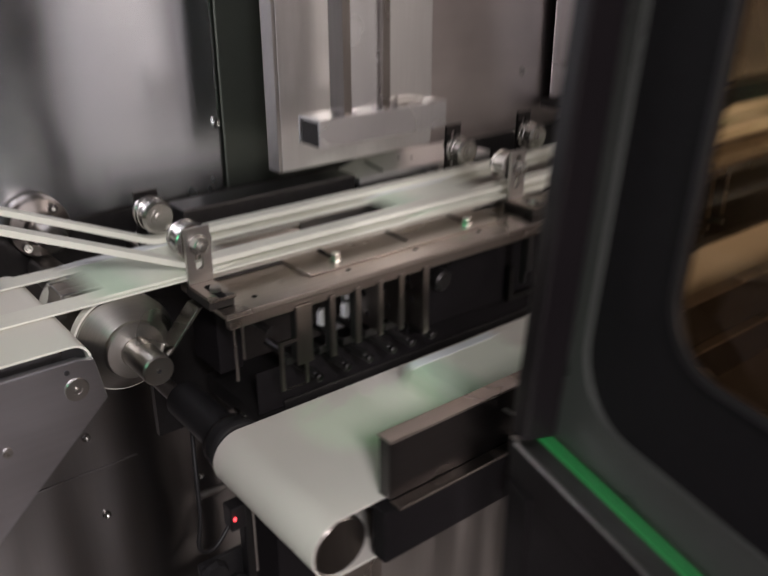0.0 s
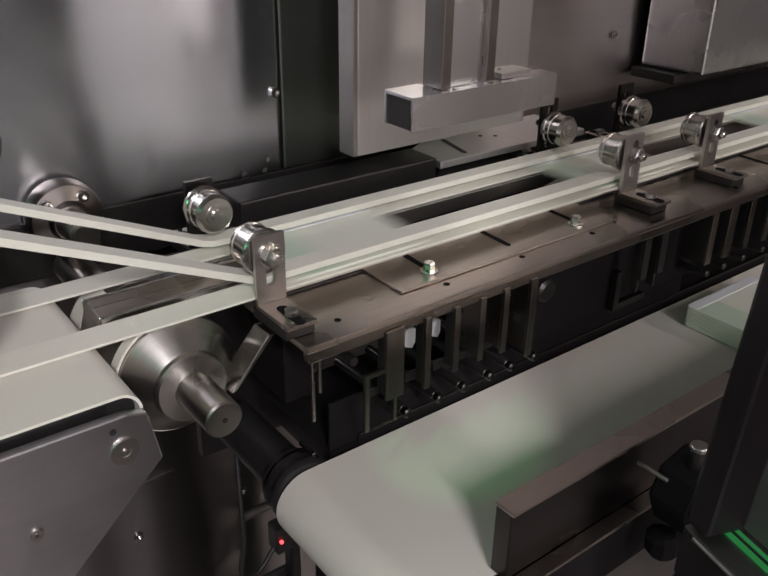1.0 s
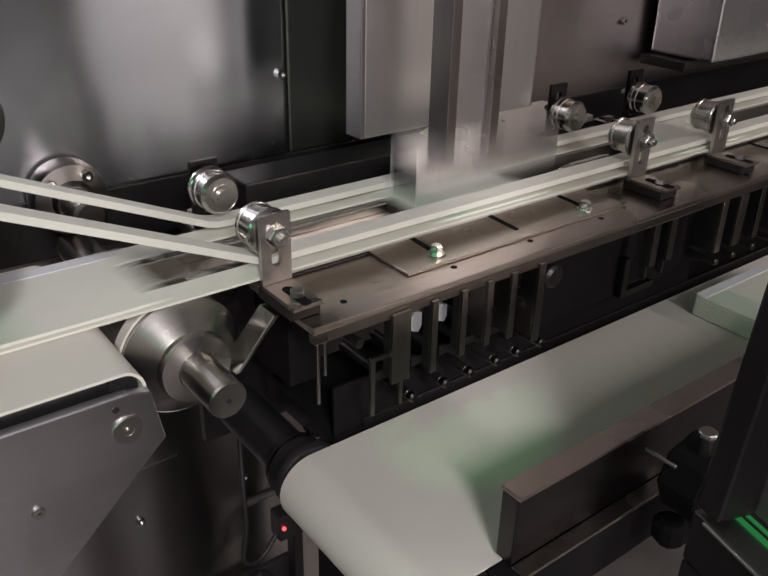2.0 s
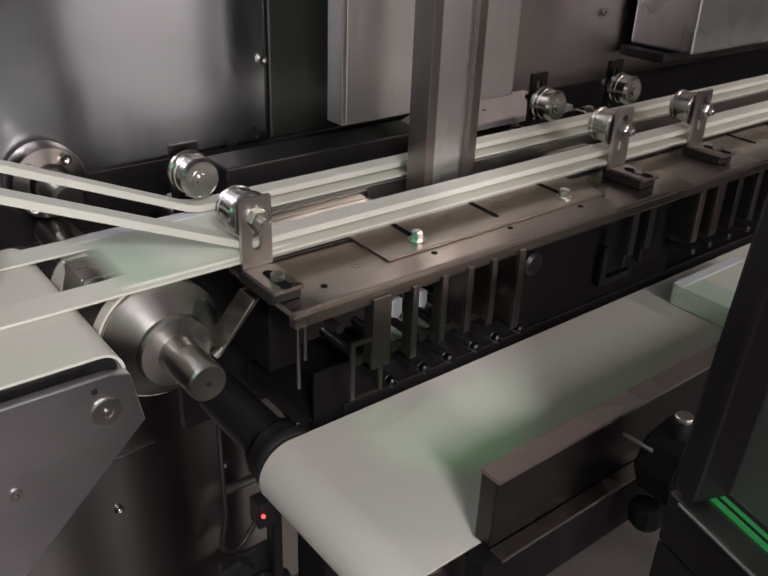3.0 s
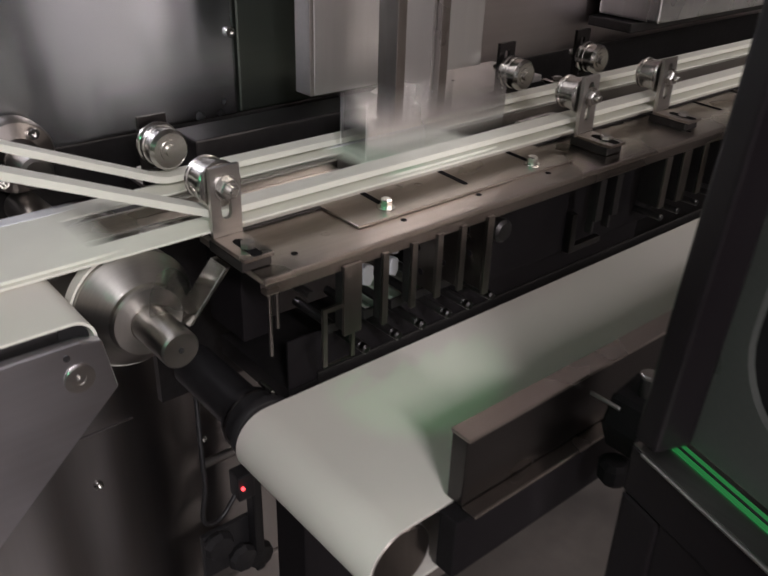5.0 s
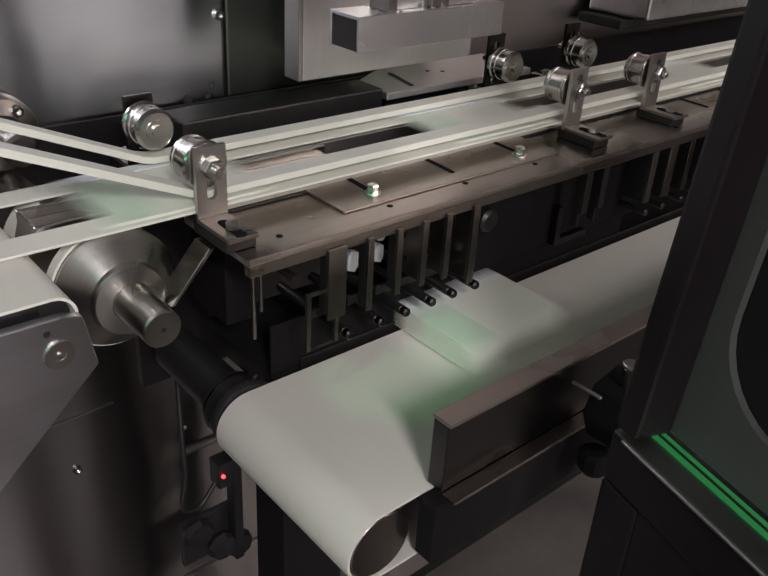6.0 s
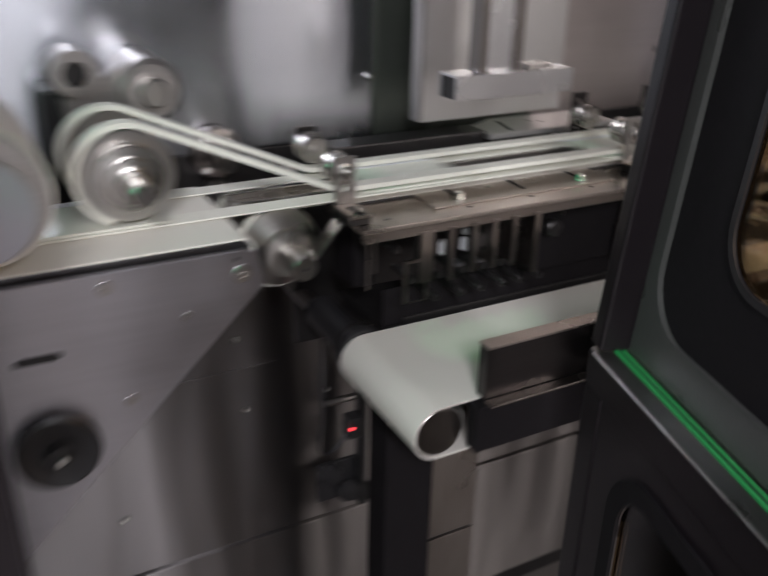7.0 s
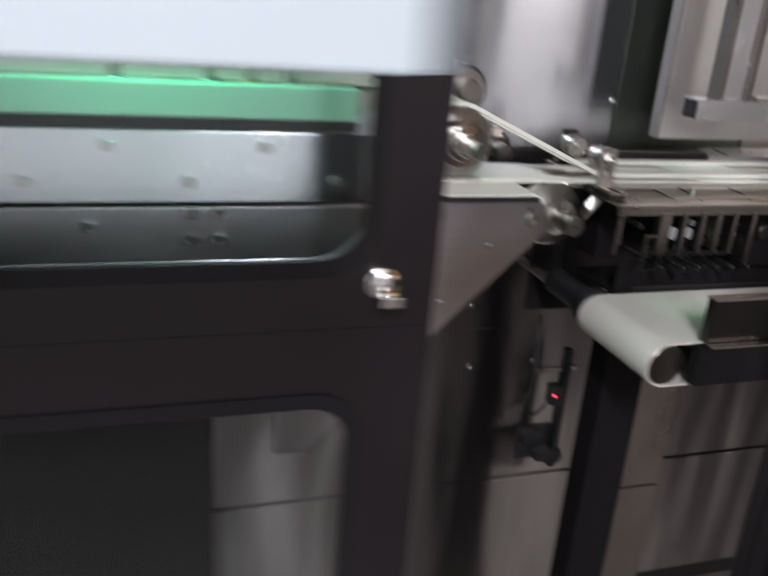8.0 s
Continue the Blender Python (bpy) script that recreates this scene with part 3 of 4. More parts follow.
# Black block added in place of a dark reflection in the lower pane
part("reflection_block", box(-1.5, -0.22, 0.66, 0.83, 0.12, 0.985, 0.004), VOID, inf, "dark block for a reflection in the lower pane")
part("cross_tube", cyl("y", (0.13, 0.66, 0.99), 0.014, 0.17, 20), DARKSTEEL, inf)
hw = thing("hand_wheel", (0.003, 0.6405, 0.90), "round black plastic adjusting hand wheel", "hand wheel")
part("rim", lathe([(0.012, 0), (0.036, -0.002), (0.040, -0.006), (0.040, -0.012), (0.036, -0.015), (0.028, -0.012), (0.014, -0.010), (0.012, -0.022), (0, -0.024), (0, 0)], "y", (0, 0, 0), 40), BLACK, hw, smooth=True)
part("hub_bolt", hexhead((0, -0.0252, 0), "y", 0.005, -0.004, False), CHROME, hw)

# ---- upper conveyor over the infeed ----
uc = thing("upper_conveyor", (0, 0, 0), "upper infeed conveyor with pale belt and drum", "conveyor")
UX, UZ, UR = -0.028, 1.156, 0.060
part("belt", loop_belt([(-1.5, UZ + UR)] + arc(UX, UZ, UR, 90, -90, 18) + [(-1.5, UZ - UR)], 0.640, 0.82, 0.003, closed=False), WHITEBELT, uc, smooth=True)
discp = part("end_disc", lathe([(0, 0), (0.046, 0), (0.046, 0.008), (0.0445, 0.0095), (0, 0.0095)], "y", (UX, 0.6285, UZ - 0.010), 48), DRUM, uc, "pale grey end disc")
part("drum_core", cyl("y", (UX, 0.641, UZ), 0.0585, 0.178, 40), STEEL, uc)
part("side_rail", box(-1.5, UX - 0.05, 0.629, 0.639, UZ - 0.045, UZ + 0.045, 0.001), STEEL, uc)

# drive motor and bearing flange on the back cover
mo = thing("gear_motor", (0, 0, 0), "grey cast gear motor with a capped shaft", "motor")
part("housing", cyl("y", (0.176, 0.86, 1.189), 0.036, 0.11, 40, 0.006), STEEL, mo, smooth=True)
part("cap", cyl("y", (0.176, 0.845, 1.189), 0.017, 0.0149, 28, 0.003), TURNED, mo)
part("arm", prism([(0.085, 1.145), (0.155, 1.165), (0.185, 1.205), (0.155, 1.22), (0.08, 1.18)], "y", 0.88, 0.90, 0.002), STEEL, mo)
part("bore_ring", lathe([(0.014, 0), (0.026, 0), (0.026, 0.06), (0.014, 0.06)], "y", (0.098, 0.875, 1.21), 32), STEEL, mo)
part("bore", cyl("y", (0.098, 0.886, 1.21), 0.0138, 0.04, 28), BLACK, mo)
part("pillar", box(0.06, 0.13, 0.90, 0.968, 1.0, 1.19, 0.004), BLACK, mo)
bf = thing("bearing_flange", (0.0, 0.045, 0.0), "turned steel bearing flange with socket screws", "bearing")
flangep = part("flange", lathe([(0, -0.03), (0.016, -0.03), (0.019, -0.024), (0.032, -0.020), (0.034, -0.016), (0.034, 0), (0, 0)], "y", (0.272, BACK - 0.051, 1.085), 44), GATE, bf, smooth=True)
part("sleeve", cyl("y", (0.272, 0.85, 1.085), 0.0145, 0.045, 32, 0.003), TURNED, bf, smooth=True)
for a in (55, 135, 225, 315):
    part("screw", sockethead((0.272 + 0.0255 * math.cos(radians(a)), BACK - 0.0725, 1.085 + 0.0255 * math.sin(radians(a))), "y", 0.0052, 0.006, -1), CHROME, flangep)

# ---- stacker gates below the deck ----
gt = thing("stacker_gate", (0, 0, 0), "upright steel gate fingers below the deck", "machine gate")
for i, (gx, w, z0, rx) in enumerate(((0.415, 0.018, 0.988, 0.443), (0.455, 0.0062, 0.984, 0.479), (0.4865, 0.0062, 0.989, 0.508), (0.5155, 0.0064, 0.989, 0.540), (0.5435, 0.0066, 0.987, 0.567), (0.577, 0.0080, 0.972, 0.597))):
    # First webs use dark steel: the shade on their sides is painted
    webp = part("finger", box(gx, gx + 0.0022, 0.6592, 0.698 if i > 2 else 0.668, z0 + 0.004, 1.050, 0.0005), GATE if i > 2 else DARKSTEEL, gt)
    facep = part("finger_face", box(gx, gx + w, 0.656, 0.659, z0, 1.051, 0.0005), GATE, gt)
    part("face_fold", box(gx + w - 0.0016, gx + w, 0.6592, 0.666, z0, 1.047, 0.0004), GATE, facep)
    if i > 2:
        part("cap_fold", box(gx + 0.0024, gx + w, 0.6592, 0.690, 1.0472, 1.0492, 0.0004), GATE, facep)
        part("hole", cyl("x", (gx - 0.0004, 0.682, 1.030), 0.004, 0.0032, 14), VOID, webp)
        part("hole", cyl("x", (gx - 0.0004, 0.676, 1.008), 0.003, 0.0032, 14), VOID, webp)
    part("tie", box(gx + 0.003, gx + 0.026, 0.684, 0.688, 0.975, 0.983, 0.0005), DARKSTEEL, gt)
    part("push_rod", cyl("y", (rx, 0.667, 0.962), 0.0044, 0.10, 16, 0.001), DARKSTEEL, gt)
    part("rod_tip", lathe([(0, 0), (0.003, 0), (0.0044, 0.0016), (0.0044, 0.007), (0, 0.007)], "y", (rx, 0.6598, 0.962), 16), GUARD, gt)
part("side_frame", ring_sheet(rect_for(0.396, 0.428, 0.964, 1.018), [(p[0], p[1]) for p in round_rect(0.400, 0.4245, 0.9642, 1.014, 0.0001)], "y", 0.658, 0.661), GATE, gt)
part("upright_rod", cyl("z", (0.356, 0.672, 0.985), 0.0016, 0.069, 10), GATE, gt)
part("upright_rod", cyl("z", (0.374, 0.690, 0.995), 0.0016, 0.059, 10), GATE, gt)
part("cross_rod", cyl("y", (0.392, 0.668, 1.028), 0.004, 0.1, 14), DARKSTEEL, gt)
# White blocks stand in for bright light seen through openings
for wx, wy, wz in ((0.612, 0.878, 0.873), (0.643, 0.870, 0.877), (0.635, 0.876, 0.905)):
    part("bright_opening", prism([(wx, wz), (wx + 0.015, wz - 0.003), (wx + 0.018, wz + 0.008), (wx + 0.015, wz + 0.019), (wx, wz + 0.017)], "y", wy, wy + 0.02, 0.001), WHITE, gt, "white block for a bright opening behind the gate")
for wx, wz, ww, wh in ((0.470, 0.995, 0.0115, 0.022), (0.501, 0.996, 0.0095, 0.0195), (0.503, 1.0175, 0.0085, 0.0095)):
    part("bright_opening", prism([(wx, wz + wh * 0.15), (wx + ww * 0.7, wz), (wx + ww, wz + wh * 0.25), (wx + ww, wz + wh * 0.85), (wx + ww * 0.3, wz + wh), (wx, wz + wh * 0.8)], "y", 0.700, 0.706, 0.0005), WHITE, gt, "white block for a bright opening behind the gate")
part("stop_screw", hexhead((0.566, 0.6835, 1.0), "y", 0.005, -0.006, False), CHROME, gt)
part("rear_wall", box(0.36, 2.0, 0.905, 0.915, 0.80, 1.054), DARKSTEEL, gt)
# Dark screen added where only shade lies; it hides the pouch stack
part("shade_screen", box(0.40, 0.92, 0.7165, 0.7195, 0.9065, 0.957, 0.0005), VOID, gt)
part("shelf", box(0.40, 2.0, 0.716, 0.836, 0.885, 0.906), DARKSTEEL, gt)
bh = thing("drive_housing", (0, 0, 0), "black drive housing below the deck", "housing")
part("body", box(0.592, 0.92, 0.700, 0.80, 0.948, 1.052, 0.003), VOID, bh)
part("bracket", prism([(0.60, 0.955), (0.612, 0.955), (0.612, 1.04), (0.60, 1.05)], "y", 0.688, 0.698, 0.0006), DARKSTEEL, bh)
part("cut_plate", prism([(0.750, 0.950), (0.806, 0.950), (0.806, 0.957), (0.758, 0.957), (0.758, 0.996), (0.750, 0.996)], "y", 0.690, 0.699, 0.0006), GUARD, bh)
part("boss", cyl("y", (0.635, 0.685, 1.01), 0.012, 0.0149, 26, 0.003), DARKSTEEL, bh)
part("screw", hexhead((0.65, 0.698, 1.028), "y", 0.004, -0.004, False), CHROME, bh)
fg = thing("stacker_gate", (0, 0, 0), "second row of upright steel gate fingers", "machine gate")
for gx in (0.746, 0.774, 0.865, 0.899, 0.940, 0.982, 1.022, 1.06, 1.10, 1.14, 1.18):
    # Webs and the two dim fingers are darkened for the shade there
    part("finger", box(gx, gx + 0.003, 0.6632, 0.69 if gx > 0.8 else 0.672, 0.985, 1.0455, 0.0005), DARKSTEEL, fg)
    part("finger_face", box(gx, gx + (0.010 if gx != 0.899 else 0.015), 0.660, 0.663, 0.985 if gx > 0.8 else 1.0, 1.0456, 0.0005), GATE if gx > 0.8 else DARKSTEEL, fg)
    if gx > 0.8:
        part("push_rod", cyl("y", (gx + 0.018, 0.664, 0.968), 0.004, 0.09, 14, 0.001), DARKSTEEL, fg)

# ---- discharge conveyor ----
dc = thing("discharge_conveyor", (0, 0, 0), "low white discharge belt conveyor with steel side guard", "conveyor")
RX, RZ, RR = 0.369, 0.876, 0.031
part("belt", loop_belt([(2.2, RZ + RR - 0.001)] + arc(RX, RZ, RR - 0.001, 90, 270, 22) + [(2.2, RZ - RR + 0.001)], 0.524, 0.706, -0.0022, closed=False), WHITEBELT, dc, smooth=True)
part("roller", lathe([(0, 0), (0.027, 0), (0.029, 0.002), (0.029, 0.178), (0.027, 0.180), (0, 0.180)], "y", (RX, 0.525, RZ), 44), GATE, dc, smooth=True)
part("axle", cyl("y", (RX, 0.706, RZ), 0.010, 0.26, 24, 0.001), STEEL, dc)
part("collar", lathe([(0, 0), (0.030, 0), (0.032, 0.003), (0.032, 0.008), (0.028, 0.010), (0.028, 0.03), (0.022, 0.034), (0.022, 0.13), (0, 0.13)], "y", (RX, 0.7075, RZ + 0.006), 36), BLACK, dc, "black shaft coupling", smooth=True)
# Thin ring added as the highlight along the coupling's edge
part("collar_glint", lathe([(0.0285, 0), (0.0305, 0.0005), (0.0305, 0.0022), (0.0285, 0.0027)], "y", (RX, 0.7285, RZ + 0.006), 36), GUARD, dc, "ring drawn for the glint on the coupling's edge", smooth=True)
part("collar_pin", box(RX + 0.012, RX + 0.016, 0.716, 0.738, RZ + 0.034, RZ + 0.0375, 0.0005), CHROME, dc)
# One folded sheet: shade put into the face's colour, light into the top's
guardp = part("side_guard", box(0.4145, 2.2, 0.5125, 0.5275, 0.912, 0.9725, 0.0006), GUARD, dc, "stainless side guard with a darkened face")
part("guard_top", box(0.4135, 2.2, 0.5095, 0.5285, 0.9727, 0.9755, 0.0006), DECK, guardp, "folded steel top edge, lighter as it catches light")
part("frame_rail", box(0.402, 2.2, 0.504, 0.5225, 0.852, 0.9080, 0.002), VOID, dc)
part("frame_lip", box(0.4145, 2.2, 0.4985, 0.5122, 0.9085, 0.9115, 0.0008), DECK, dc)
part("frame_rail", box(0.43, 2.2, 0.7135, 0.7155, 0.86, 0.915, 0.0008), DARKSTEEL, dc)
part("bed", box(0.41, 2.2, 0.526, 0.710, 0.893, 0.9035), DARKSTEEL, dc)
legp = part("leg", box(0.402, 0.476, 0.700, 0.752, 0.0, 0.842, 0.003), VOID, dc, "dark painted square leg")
part("leg_cover", box(0.4765, 0.553, 0.701, 0.7045, 0.548, 0.842, 0.001), GATE, legp, "stainless leg cover")
part("leg_cover", box(0.4765, 0.553, 0.701, 0.7045, 0.10, 0.543, 0.001), GATE, legp, "stainless leg cover")
part("leg_back", box(0.4765, 0.550, 0.7048, 0.752, 0.0, 0.842, 0.001), DARKSTEEL, legp)
part("leg", box(1.5, 1.58, 0.57, 0.66, 0.0, 0.842, 0.003), PAINT, dc)
part("adjuster_screw", cyl("z", (0.572, 0.472, 0.905), 0.006, 0.078, 20, 0.001), DARKSTEEL, dc)
part("adjuster_head", cyl("z", (0.572, 0.472, 0.983), 0.0072, 0.004, 24, 0.001), STEEL, dc)
part("clamp", prism([(0.546, 0.938), (0.556, 0.964), (0.590, 0.972), (0.598, 0.95), (0.592, 0.914), (0.558, 0.912)], "y", 0.456, 0.492, 0.003), VOID, dc, "black plastic clamp block")
part("clamp_rod", cyl("y", (0.552, 0.480, 0.957), 0.0018, 0.028, 12, 0.0005), STEEL, dc)
part("clamp_screw", cyl("z", (0.576, 0.458, 0.925), 0.004, 0.03, 14, 0.001), CHROME, dc)
part("star_knob", lathe([(0, -0.022), (0.010, -0.021), (0.0145, -0.015), (0.0145, -0.003), (0.009, 0), (0, 0)], "z", (0.560, 0.478, 0.902), 10), VOID, dc, "black star knob")
part("star_knob", lathe([(0, -0.02), (0.009, -0.019), (0.013, -0.013), (0.013, -0.003), (0.008, 0), (0, 0)], "z", (0.588, 0.470, 0.898), 10), BLACK, dc)

# ---- sensor bracket on the base cabinet ----
se = thing("sensor_bracket", (0, 0, 0), "black sensor holder with knobs and a red light", "sensor")
part("arm", box(0.478, 0.492, 0.93, 0.95, 0.44, 0.70, 0.003), BLACK, se)
part("rod", cyl("x", (0.42, 0.945, 0.655), 0.006, 0.09, 14, 0.001), STEEL, se)
sensp = part("sensor_body", box(0.455, 0.48, 0.925, 0.95, 0.585, 0.625, 0.003), BLACK, se)
part("led", cyl("y", (0.460, 0.9205, 0.608), 0.0025, 0.0045, 14, 0.001), LED, sensp, "glowing red light")
for kx, kz in ((0.428, 0.515), (0.487, 0.462), (0.462, 0.472)):
    part("star_knob", lathe([(0, -0.02), (0.018, -0.018), (0.022, -0.010), (0.018, 0), (0, 0)], "y", (kx, 0.949, kz), 9), BLACK, se)
part("bracket", box(0.41, 0.49, 0.95, 0.958, 0.455, 0.53, 0.002), BLACK, se)
cab = bpy.data.curves.new("cable", "CURVE")
cab.dimensions, cab.bevel_depth, cab.bevel_resolution = "3D", 0.0032, 3
sp = cab.splines.new("BEZIER")
sp.bezier_points.add(3)
for p, co in zip(sp.bezier_points, ((0.470, 0.94, 0.60), (0.415, 0.93, 0.57), (0.412, 0.93, 0.64), (0.43, 0.97, 0.76))):
    p.co, p.handle_left_type, p.handle_right_type = co, "AUTO", "AUTO"
cab.materials.append(BLACK)
tagged(new("cable", cab), "thin black sensor cable in a loop", "cable")

# ---- guard door, standing open across the aisle ----
gd = thing("guard_door", (0.381, 0.445, 0.0), "open dark guard door with a clear rounded window", "door", "guard doors")
gd.rotation_euler = (0, radians(4.5), radians(-15.8))
# in the door's space: -y runs from the hinge to the free edge, +x is its outer side
part("hinge_post", box(0.0, 0.030, -0.030, -0.011, 1.024, 2.0, 0.003), PAINT, gd, "dark painted hinge post")
part("top_rail", box(0.0, 0.030, -0.80, -0.0305, 1.90, 2.0, 0.003), DOORGREY, gd)
part("free_post", box(0.0, 0.030, -0.82, -0.8005, 1.024, 2.0, 0.003), PAINT, gd)
part("window_panel", ring_sheet(rect_for(-0.80, -0.0125, 1.0245, 1.8995), round_rect(-0.757, -0.044, 1.060, 1.855, 0.055), "x", 0.0305, 0.036), DOORGREY, gd, "satin grey door sheet")
sealp = part("window_seal", ring_sheet(round_rect(-0.760, -0.041, 1.057, 1.858, 0.058), round_rect(-0.690, -0.118, 1.138, 1.780, 0.045), "x", 0.0365, 0.041), RUBBER, gd, "broad black window border")
part("seal_bead", ring_sheet(round_rect(-0.696, -0.112, 1.132, 1.786, 0.051), round_rect(-0.690, -0.118, 1.138, 1.780, 0.045), "x", 0.034, 0.0363), BLACK, sealp)
part("pane", prism(round_rect(-0.6898, -0.1182, 1.1382, 1.7798, 0.0448), "x", 0.0375, 0.0395), AMBER, gd, "acrylic pane tinted to warm the light behind it")
ld = thing("guard_door", (0.458, 0.423, -0.006), "lower dark guard door with green reflections on its rail", "door", "guard doors")
ld.rotation_euler = (0, 0, radians(-15.8))
railp = part("bottom_rail", box(0.0, 0.034, -0.80, -0.0115, 0.985, 1.0203, 0.0015), PAINT, ld)
part("rail_top", box(0.0012, 0.0338, -0.80, -0.0117, 1.0205, 1.022, 0.0004), RAIL, railp, "worn satin metal rail top")
part("edge_bead", cyl("y", (-0.0006, -0.80, 1.0212), 0.0016, 0.778, 14), STEEL, ld, "thin bare steel bead along the inner edge")
# Two glowing strips stand in for the green reflection along the rail joint
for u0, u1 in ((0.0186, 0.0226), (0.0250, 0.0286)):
    part("rail_glint", box(u0, u1, -0.70, -0.022, 1.0222, 1.0232, 0.0004), RAILGLINT, railp, "green lamp reflection drawn as a glowing strip")
part("joint", box(0.0229, 0.0247, -0.74, -0.0125, 1.0222, 1.0235, 0.0003), BLACK, railp)
part("hinge_post", box(0.0, 0.030, -0.045, -0.011, 0.10, 0.984, 0.003), PAINT, ld)
part("lower_panel", ring_sheet(rect_for(-0.80, -0.0455, 0.10, 0.9845), round_rect(-0.74, -0.095, 0.20, 0.945, 0.05), "x", 0.002, 0.008), PAINT, ld)
part("window_seal", ring_sheet(round_rect(-0.750, -0.085, 0.19, 0.955, 0.058), round_rect(-0.73, -0.105, 0.21, 0.935, 0.042), "x", -0.002, 0.0015), RUBBER, ld)
part("pane", prism(round_rect(-0.7298, -0.1052, 0.2102, 0.9348, 0.0418), "x", 0.003, 0.005), AMBER, ld, "acrylic pane tinted to warm the light behind it")

# ---- closed guard door in front of the infeed ----
cd = thing("guard_door", (0.009, 0.387, 0), "closed dark guard door with two rounded windows", "door", "guard doors")
part("door_leaf", ring_sheet(rect_for(-1.30, -0.052, 1.02, 2.0), round_rect(-1.2, -0.120, 1.083, 1.9, 0.045), "y", 0.0, 0.018), PAINT, cd)
part("door_leaf", ring_sheet(rect_for(-1.30, -0.052, 0.10, 1.0195), round_rect(-1.2, -0.124, 0.20, 0.942, 0.045), "y", 0.0, 0.018), PAINT, cd)
part("edge_fold", box(-0.0515, -0.0485, 0.0, 0.04, 0.10, 2.0, 0.0008), PAINT, cd)
for u0, u1, v0, v1 in ((-1.212, -0.110, 1.073, 1.912), (-1.212, -0.114, 0.19, 0.952)):
    part("window_seal", ring_sheet(round_rect(u0, u1, v0, v1, 0.052), round_rect(u0 + 0.016, u1 - 0.016, v0 + 0.016, v1 - 0.016, 0.04), "y", -0.003, -0.0003), RUBBER, cd)
    part("pane", prism(round_rect(u0 + 0.0165, u1 - 0.0165, v0 + 0.0165, v1 - 0.0165, 0.0395), "y", 0.006, 0.008), glass, cd)
latchp = part("latch", lathe([(0, 0), (0.016, 0), (0.016, -0.004), (0.013, -0.006), (0.013, -0.012), (0.010, -0.014), (0, -0.014)], "y", (-0.1035, -0.0003, 1.066), 28), CHROME, cd, "chrome quarter-turn latch", smooth=True)
part("latch_grip", box(-0.1115, -0.0915, -0.030, -0.0145, 1.050, 1.062, 0.002), CHROME, latchp)

# ---- inside the closed cabin ----
sh = thing("product_shelf", (0, 0, 0), "thick pale ledge with green lamp light in its colour", "shelf")
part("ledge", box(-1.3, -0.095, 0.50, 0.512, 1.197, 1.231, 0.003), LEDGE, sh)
part("bench", box(-1.3, -0.095, 0.5125, 0.60, 1.197, 1.218, 0.002), BLACK, sh)
part("seal", box(-1.3, -0.095, 0.502, 0.60, 1.186, 1.1965, 0.001), BLACK, sh)
part("front_sheet", box(-1.3, -0.08, 0.50, 0.505, 1.114, 1.185, 0.001), WALL, sh, "bare steel front sheet with screws")
part("lower_sheet", box(-1.3, -0.08, 0.50, 0.505, 0.98, 1.109, 0.001), GREY, sh)
for i in range(8):
    part("screw", sockethead((-0.115 - 0.075 * i, 0.4998, 1.135 + 0.035 * (i % 2)), "y", 0.006, 0.004, -1), CHROME, sh)
for sx, sz in ((-0.235, 1.103), (-0.262, 1.103), (-0.235, 1.075), (-0.262, 1.075), (-0.36, 1.09)):
    part("screw", sockethead((sx, 0.4998, sz), "y", 0.006, 0.004, -1), CHROME, sh)
for i, rx in enumerate((-0.16, -0.20, -0.24, -0.33)):
    rr = thing("guide_rod", (rx, 0.532, 1.2182), "upright steel guide rod with a collar", "rod", "cabin rods")
    part("rod", cyl("z", (0, 0, 0), 0.005, 0.42, 16), STEEL, rr)
    part("collar", cyl("z", (0, 0, 0), 0.011, 0.012, 20, 0.002), BRASS if i == 1 else STEEL, rr)
# Unseen lamp body, assumed where the green light comes from
sl = thing("signal_lamp", (-0.30, 0.48, 1.391), "small green signal lamp inside the cabin", "lamp")
part("lens", cyl("z", (0, 0, 0), 0.022, 0.05, 24, 0.004), GLOWGREEN, sl)
part("cap", cyl("z", (0, 0, 0.0505), 0.024, 0.6592, 24, 0.003), BLACK, sl)

# ---- hanging panel beside the aisle ----
# Unidentified white shape, drawn as a board placed to fit the view; rods added
hb = thing("hanging_panel", (0, 0, 0), "plain white board near the camera, on added rods", "panel")
part("board", box(-0.95, -0.265, -0.135, -0.130, 1.318, 1.80, 0.0015), PANEL, hb)
for hx in (-0.85, -0.38):
    part("rod", cyl("z", (hx, -0.1215, 1.70), 0.008, 1.20, 16), STEEL, hb)

# ---- pusher ----
pu = thing("pusher", (0.601, 0.770, 1.2015), "folded steel pusher head on a channel column", "pusher")
part("head", prism([(-0.020, 0.0), (0.020, 0.0), (0.020, -0.030), (0.0175, -0.030), (0.0175, -0.0025), (-0.0175, -0.0025), (-0.0175, -0.030), (-0.020, -0.030)], "x", -0.089, 0.089, 0.0004), PUSH, pu)
part("column", box(-0.0418, -0.0002, -0.008, 0.012, 0.0003, 0.88, 0.0006), PUSH, pu)
# Flanges darkened: the shade along the column's sides is in their colour
part("column_flange", prism([(-0.0525, -0.014), (-0.0420, -0.014), (-0.0420, 0.012), (-0.0525, 0.012)], "z", 0.0003, 0.88, 0.0005), GATE, pu, "column flange with shade in its dark colour")
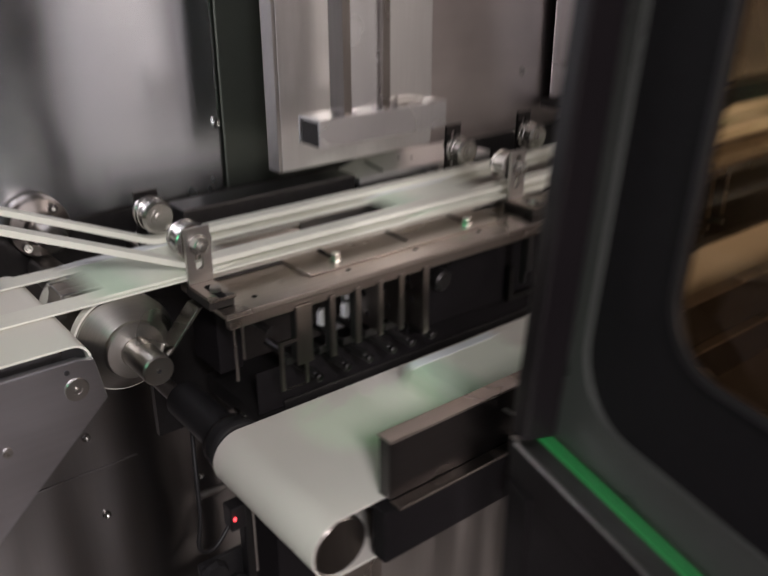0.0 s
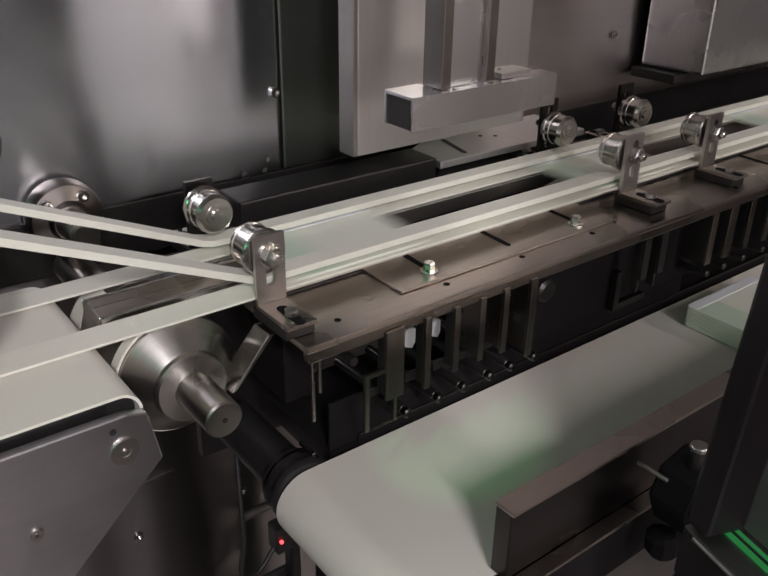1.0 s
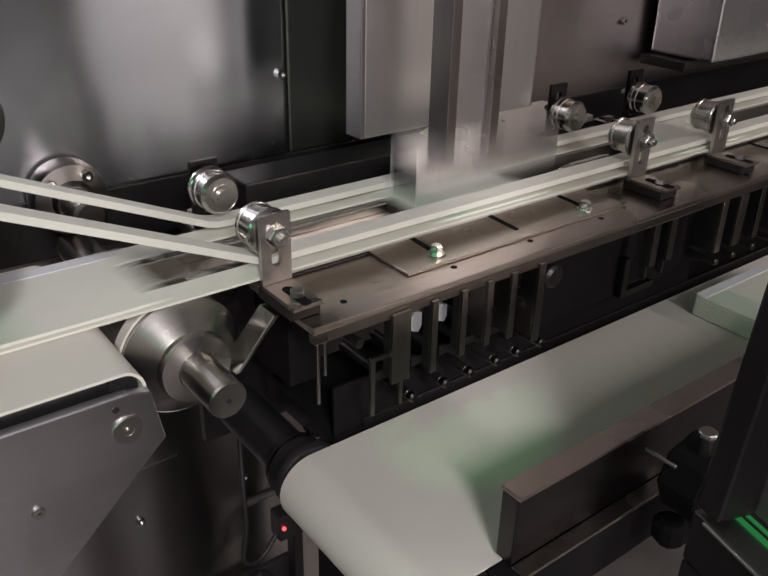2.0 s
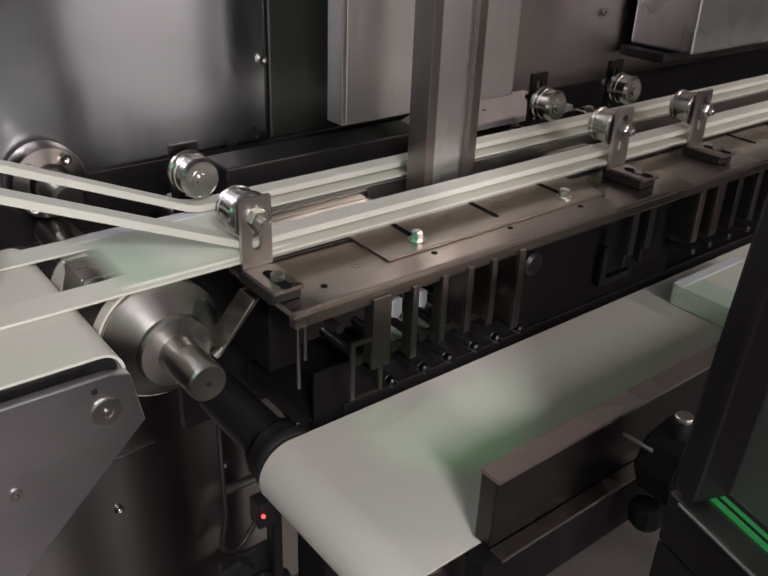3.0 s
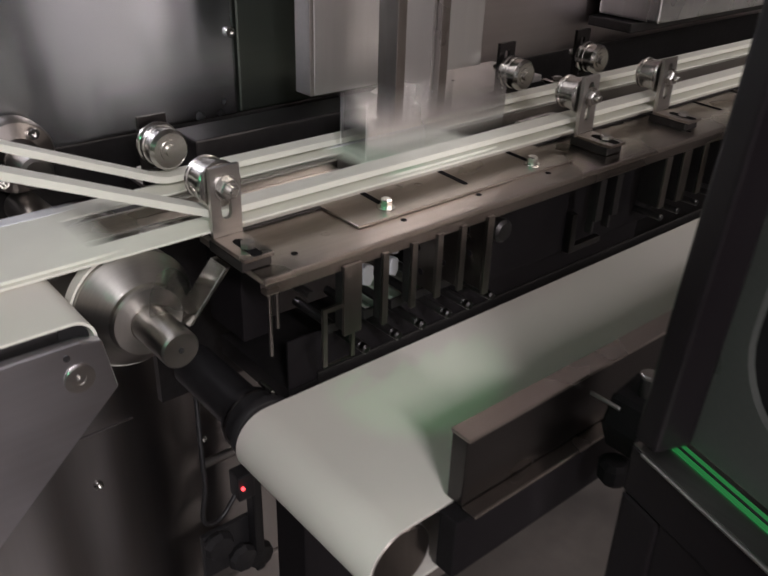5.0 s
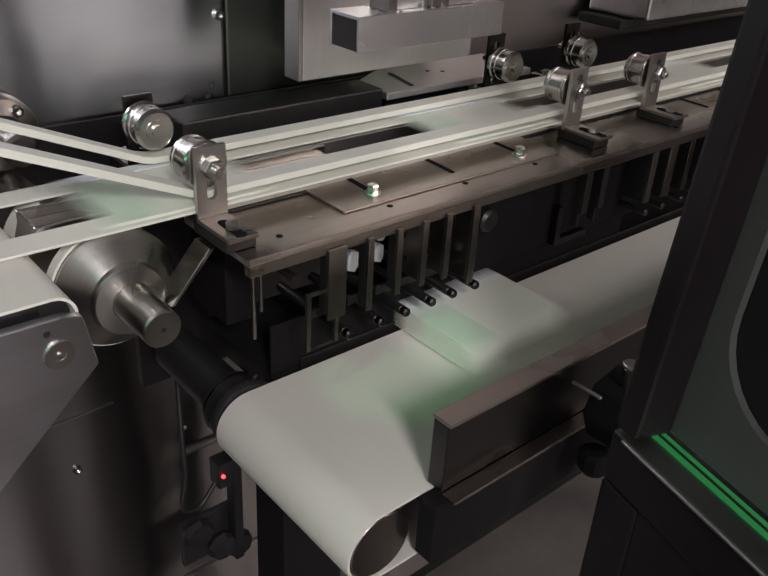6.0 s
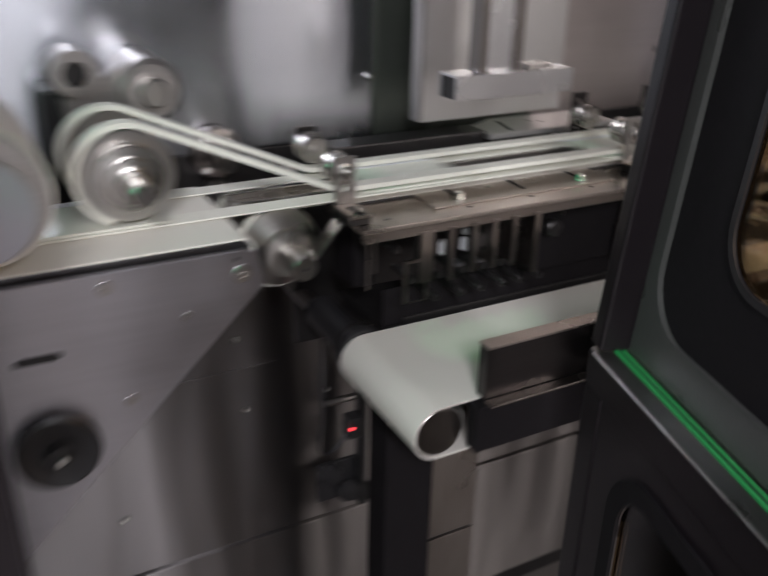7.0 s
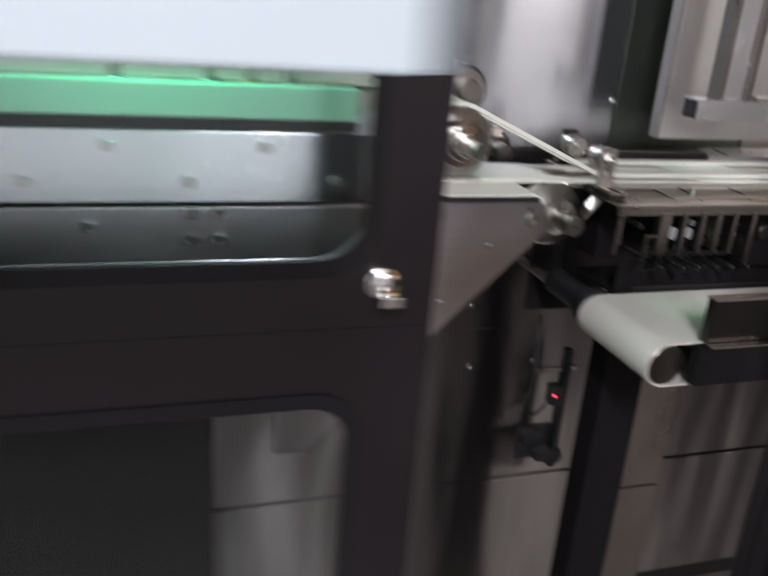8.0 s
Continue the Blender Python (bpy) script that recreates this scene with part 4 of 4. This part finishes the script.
part("column_flange", prism([(0.0, -0.014), (0.0105, -0.014), (0.0105, 0.012), (0.0, 0.012)], "z", 0.0003, 0.88, 0.0005), GATE, pu, "column flange with shade in its dark colour")
part("end_block", box(0.022, 0.060, -0.012, 0.012, 0.0003, 0.006, 0.0008), STEEL, pu)
# Dark block filling the head, in place of the shade inside it
part("head_shade", box(-0.0865, 0.0865, -0.0172, 0.0172, -0.0298, -0.0028), DARK, pu, "dark block drawing the shade inside the head")
for sx in (-0.04, -0.002, 0.03):
    part("rivet", cyl("z", (sx, 0.0 if sx > 0.02 else -0.017, 0.0061 if sx > 0.02 else 0.0), 0.0022, 0.002, 14, 0.0008), CHROME, pu)

# ---- pouches ----


def pouch(stacked=False):
    ob = thing("pouch", (0, 0, 0), "flat white film pouch with a green end", "pouch", "pouches on the belts")
    b = bmesh.new()
    body = prism(round_rect(-0.066, 0.066, -0.050, 0.050, 0.006, 4), "z", 0.0, 0.0022, 0, b)
    part("film", body, POUCH, ob)
    part("green_end", prism(round_rect(-0.0655, -0.026, -0.0495, 0.035, 0.006, 4), "z", 0.00222, 0.0024), POUCHGREEN, ob, "pale green end")
    part("seam", prism(round_rect(-0.065, 0.065, 0.036, 0.0485, 0.002, 3), "z", 0.0023, 0.0030), WHITE, ob, "white welded seam")
    return ob


FIRST = pouch()
PITCH, SPEED, T0 = 0.428, 0.85, 1.205
PUSHED = range(2, 10)


def linear_rows(points):
    """(t, x, y, z) corners of a path, sampled so that the glide stays on it."""
    rows = []
    for (t0, *a), (t1, *b) in zip(points, points[1:]):
        n = max(1, int((t1 - t0) / 0.1))
        for i in range(n):
            f = i / n
            rows.append((t0 + (t1 - t0) * f, *[p + (q - p) * f for p, q in zip(a, b)]))
    rows.append(points[-1])
    seen, out = set(), []
    for r in rows:
        if frame(r[0]) not in seen:
            seen.add(frame(r[0]))
            out.append(r)
    return out


def clip_rows(points):
    """The part of a path between 0 and 8 s."""
    def at(t):
        if t <= points[0][0]:
            return points[0][1:]
        for (t0, *a), (t1, *b) in zip(points, points[1:]):
            if t0 <= t <= t1:
                f = (t - t0) / (t1 - t0)
                return tuple(p + (q - p) * f for p, q in zip(a, b))
        return points[-1][1:]
    return [(0.0, *at(0.0))] + [p for p in points if 0.0 < p[0] < 8.0] + [(8.0, *at(8.0))]


def pack_path(n, start):
    """A pouch of a finished stack on the discharge belt; start: when the belt takes it."""
    z = 0.9102 + 0.0031 * n
    return [(start - 0.25, 0.594, 0.767, z), (start, 0.62, 0.618, z), (start + 0.25, 0.715, 0.618, z), (start + 0.45, 0.832, 0.618, z), (start + 0.60, 0.905, 0.618, z), (start + 0.75, 0.923, 0.618, z),
            (start + 4.15, 0.923, 0.618, z), (start + 4.28, 0.95, 0.618, z), (start + 4.45, 1.07, 0.618, z), (start + 6.3, 2.3, 0.618, z)]


def motions():
    walk(cam, [(t, look(eye, target, roll)) for t, eye, target, roll in PATH], [(0.0, 0.22, 6350, 9), (6.5, 0.20, 6250, 8), (7.2, 0.32, 5950, 6), (8.0, 0.36, 5950, 7)])
    # pusher strokes
    stroke = [(-0.13, 0.0), (-0.08, -0.03), (-0.02, -0.105), (0.03, -0.150), (0.08, -0.158), (0.125, -0.110), (0.165, -0.035), (0.215, 0.0)]
    rows = [(0.0, 0.0)]
    for k in PUSHED:
        rows += [(T0 + PITCH * k + s, d) for s, d in stroke]
    rows.append((8.0, 0.0))
    walk(pu, [(t, pose(0.601, 0.770, 1.2015 + d)) for t, d in rows])
    # pouches running through, and those that are pushed down into the stack
    made = [copy_thing(FIRST, pose(0, 0, 0)) for n in range(24 + 8)] + [FIRST]
    for k in range(-6, 19):
        ob = made.pop()
        tk = T0 + PITCH * k - 0.025
        run = [(tk - 1.8 / SPEED, -1.206, 0.767, 1.0836), (tk, 0.594, 0.767, 1.0838)]
        if k in PUSHED:
            n = k - PUSHED[0]
            z = 0.9102 + 0.0031 * n
            run += [(tk + 0.06, 0.594, 0.767, 1.028), (tk + 0.10, 0.594, 0.767, 1.015), (tk + 0.2, 0.594, 0.767, z)]
            run += pack_path(n, 6.10)
        else:
            run.append((tk + 1.5 / SPEED, 2.094, 0.767, 1.0836))
        walk(ob, [(t, pose(x, y, z)) for t, x, y, z in linear_rows(clip_rows(run))])
    for n in range(8):
        ob = made.pop()
        walk(ob, [(t, pose(x, y, z)) for t, x, y, z in linear_rows(clip_rows(pack_path(n, -0.02)))])


motions()
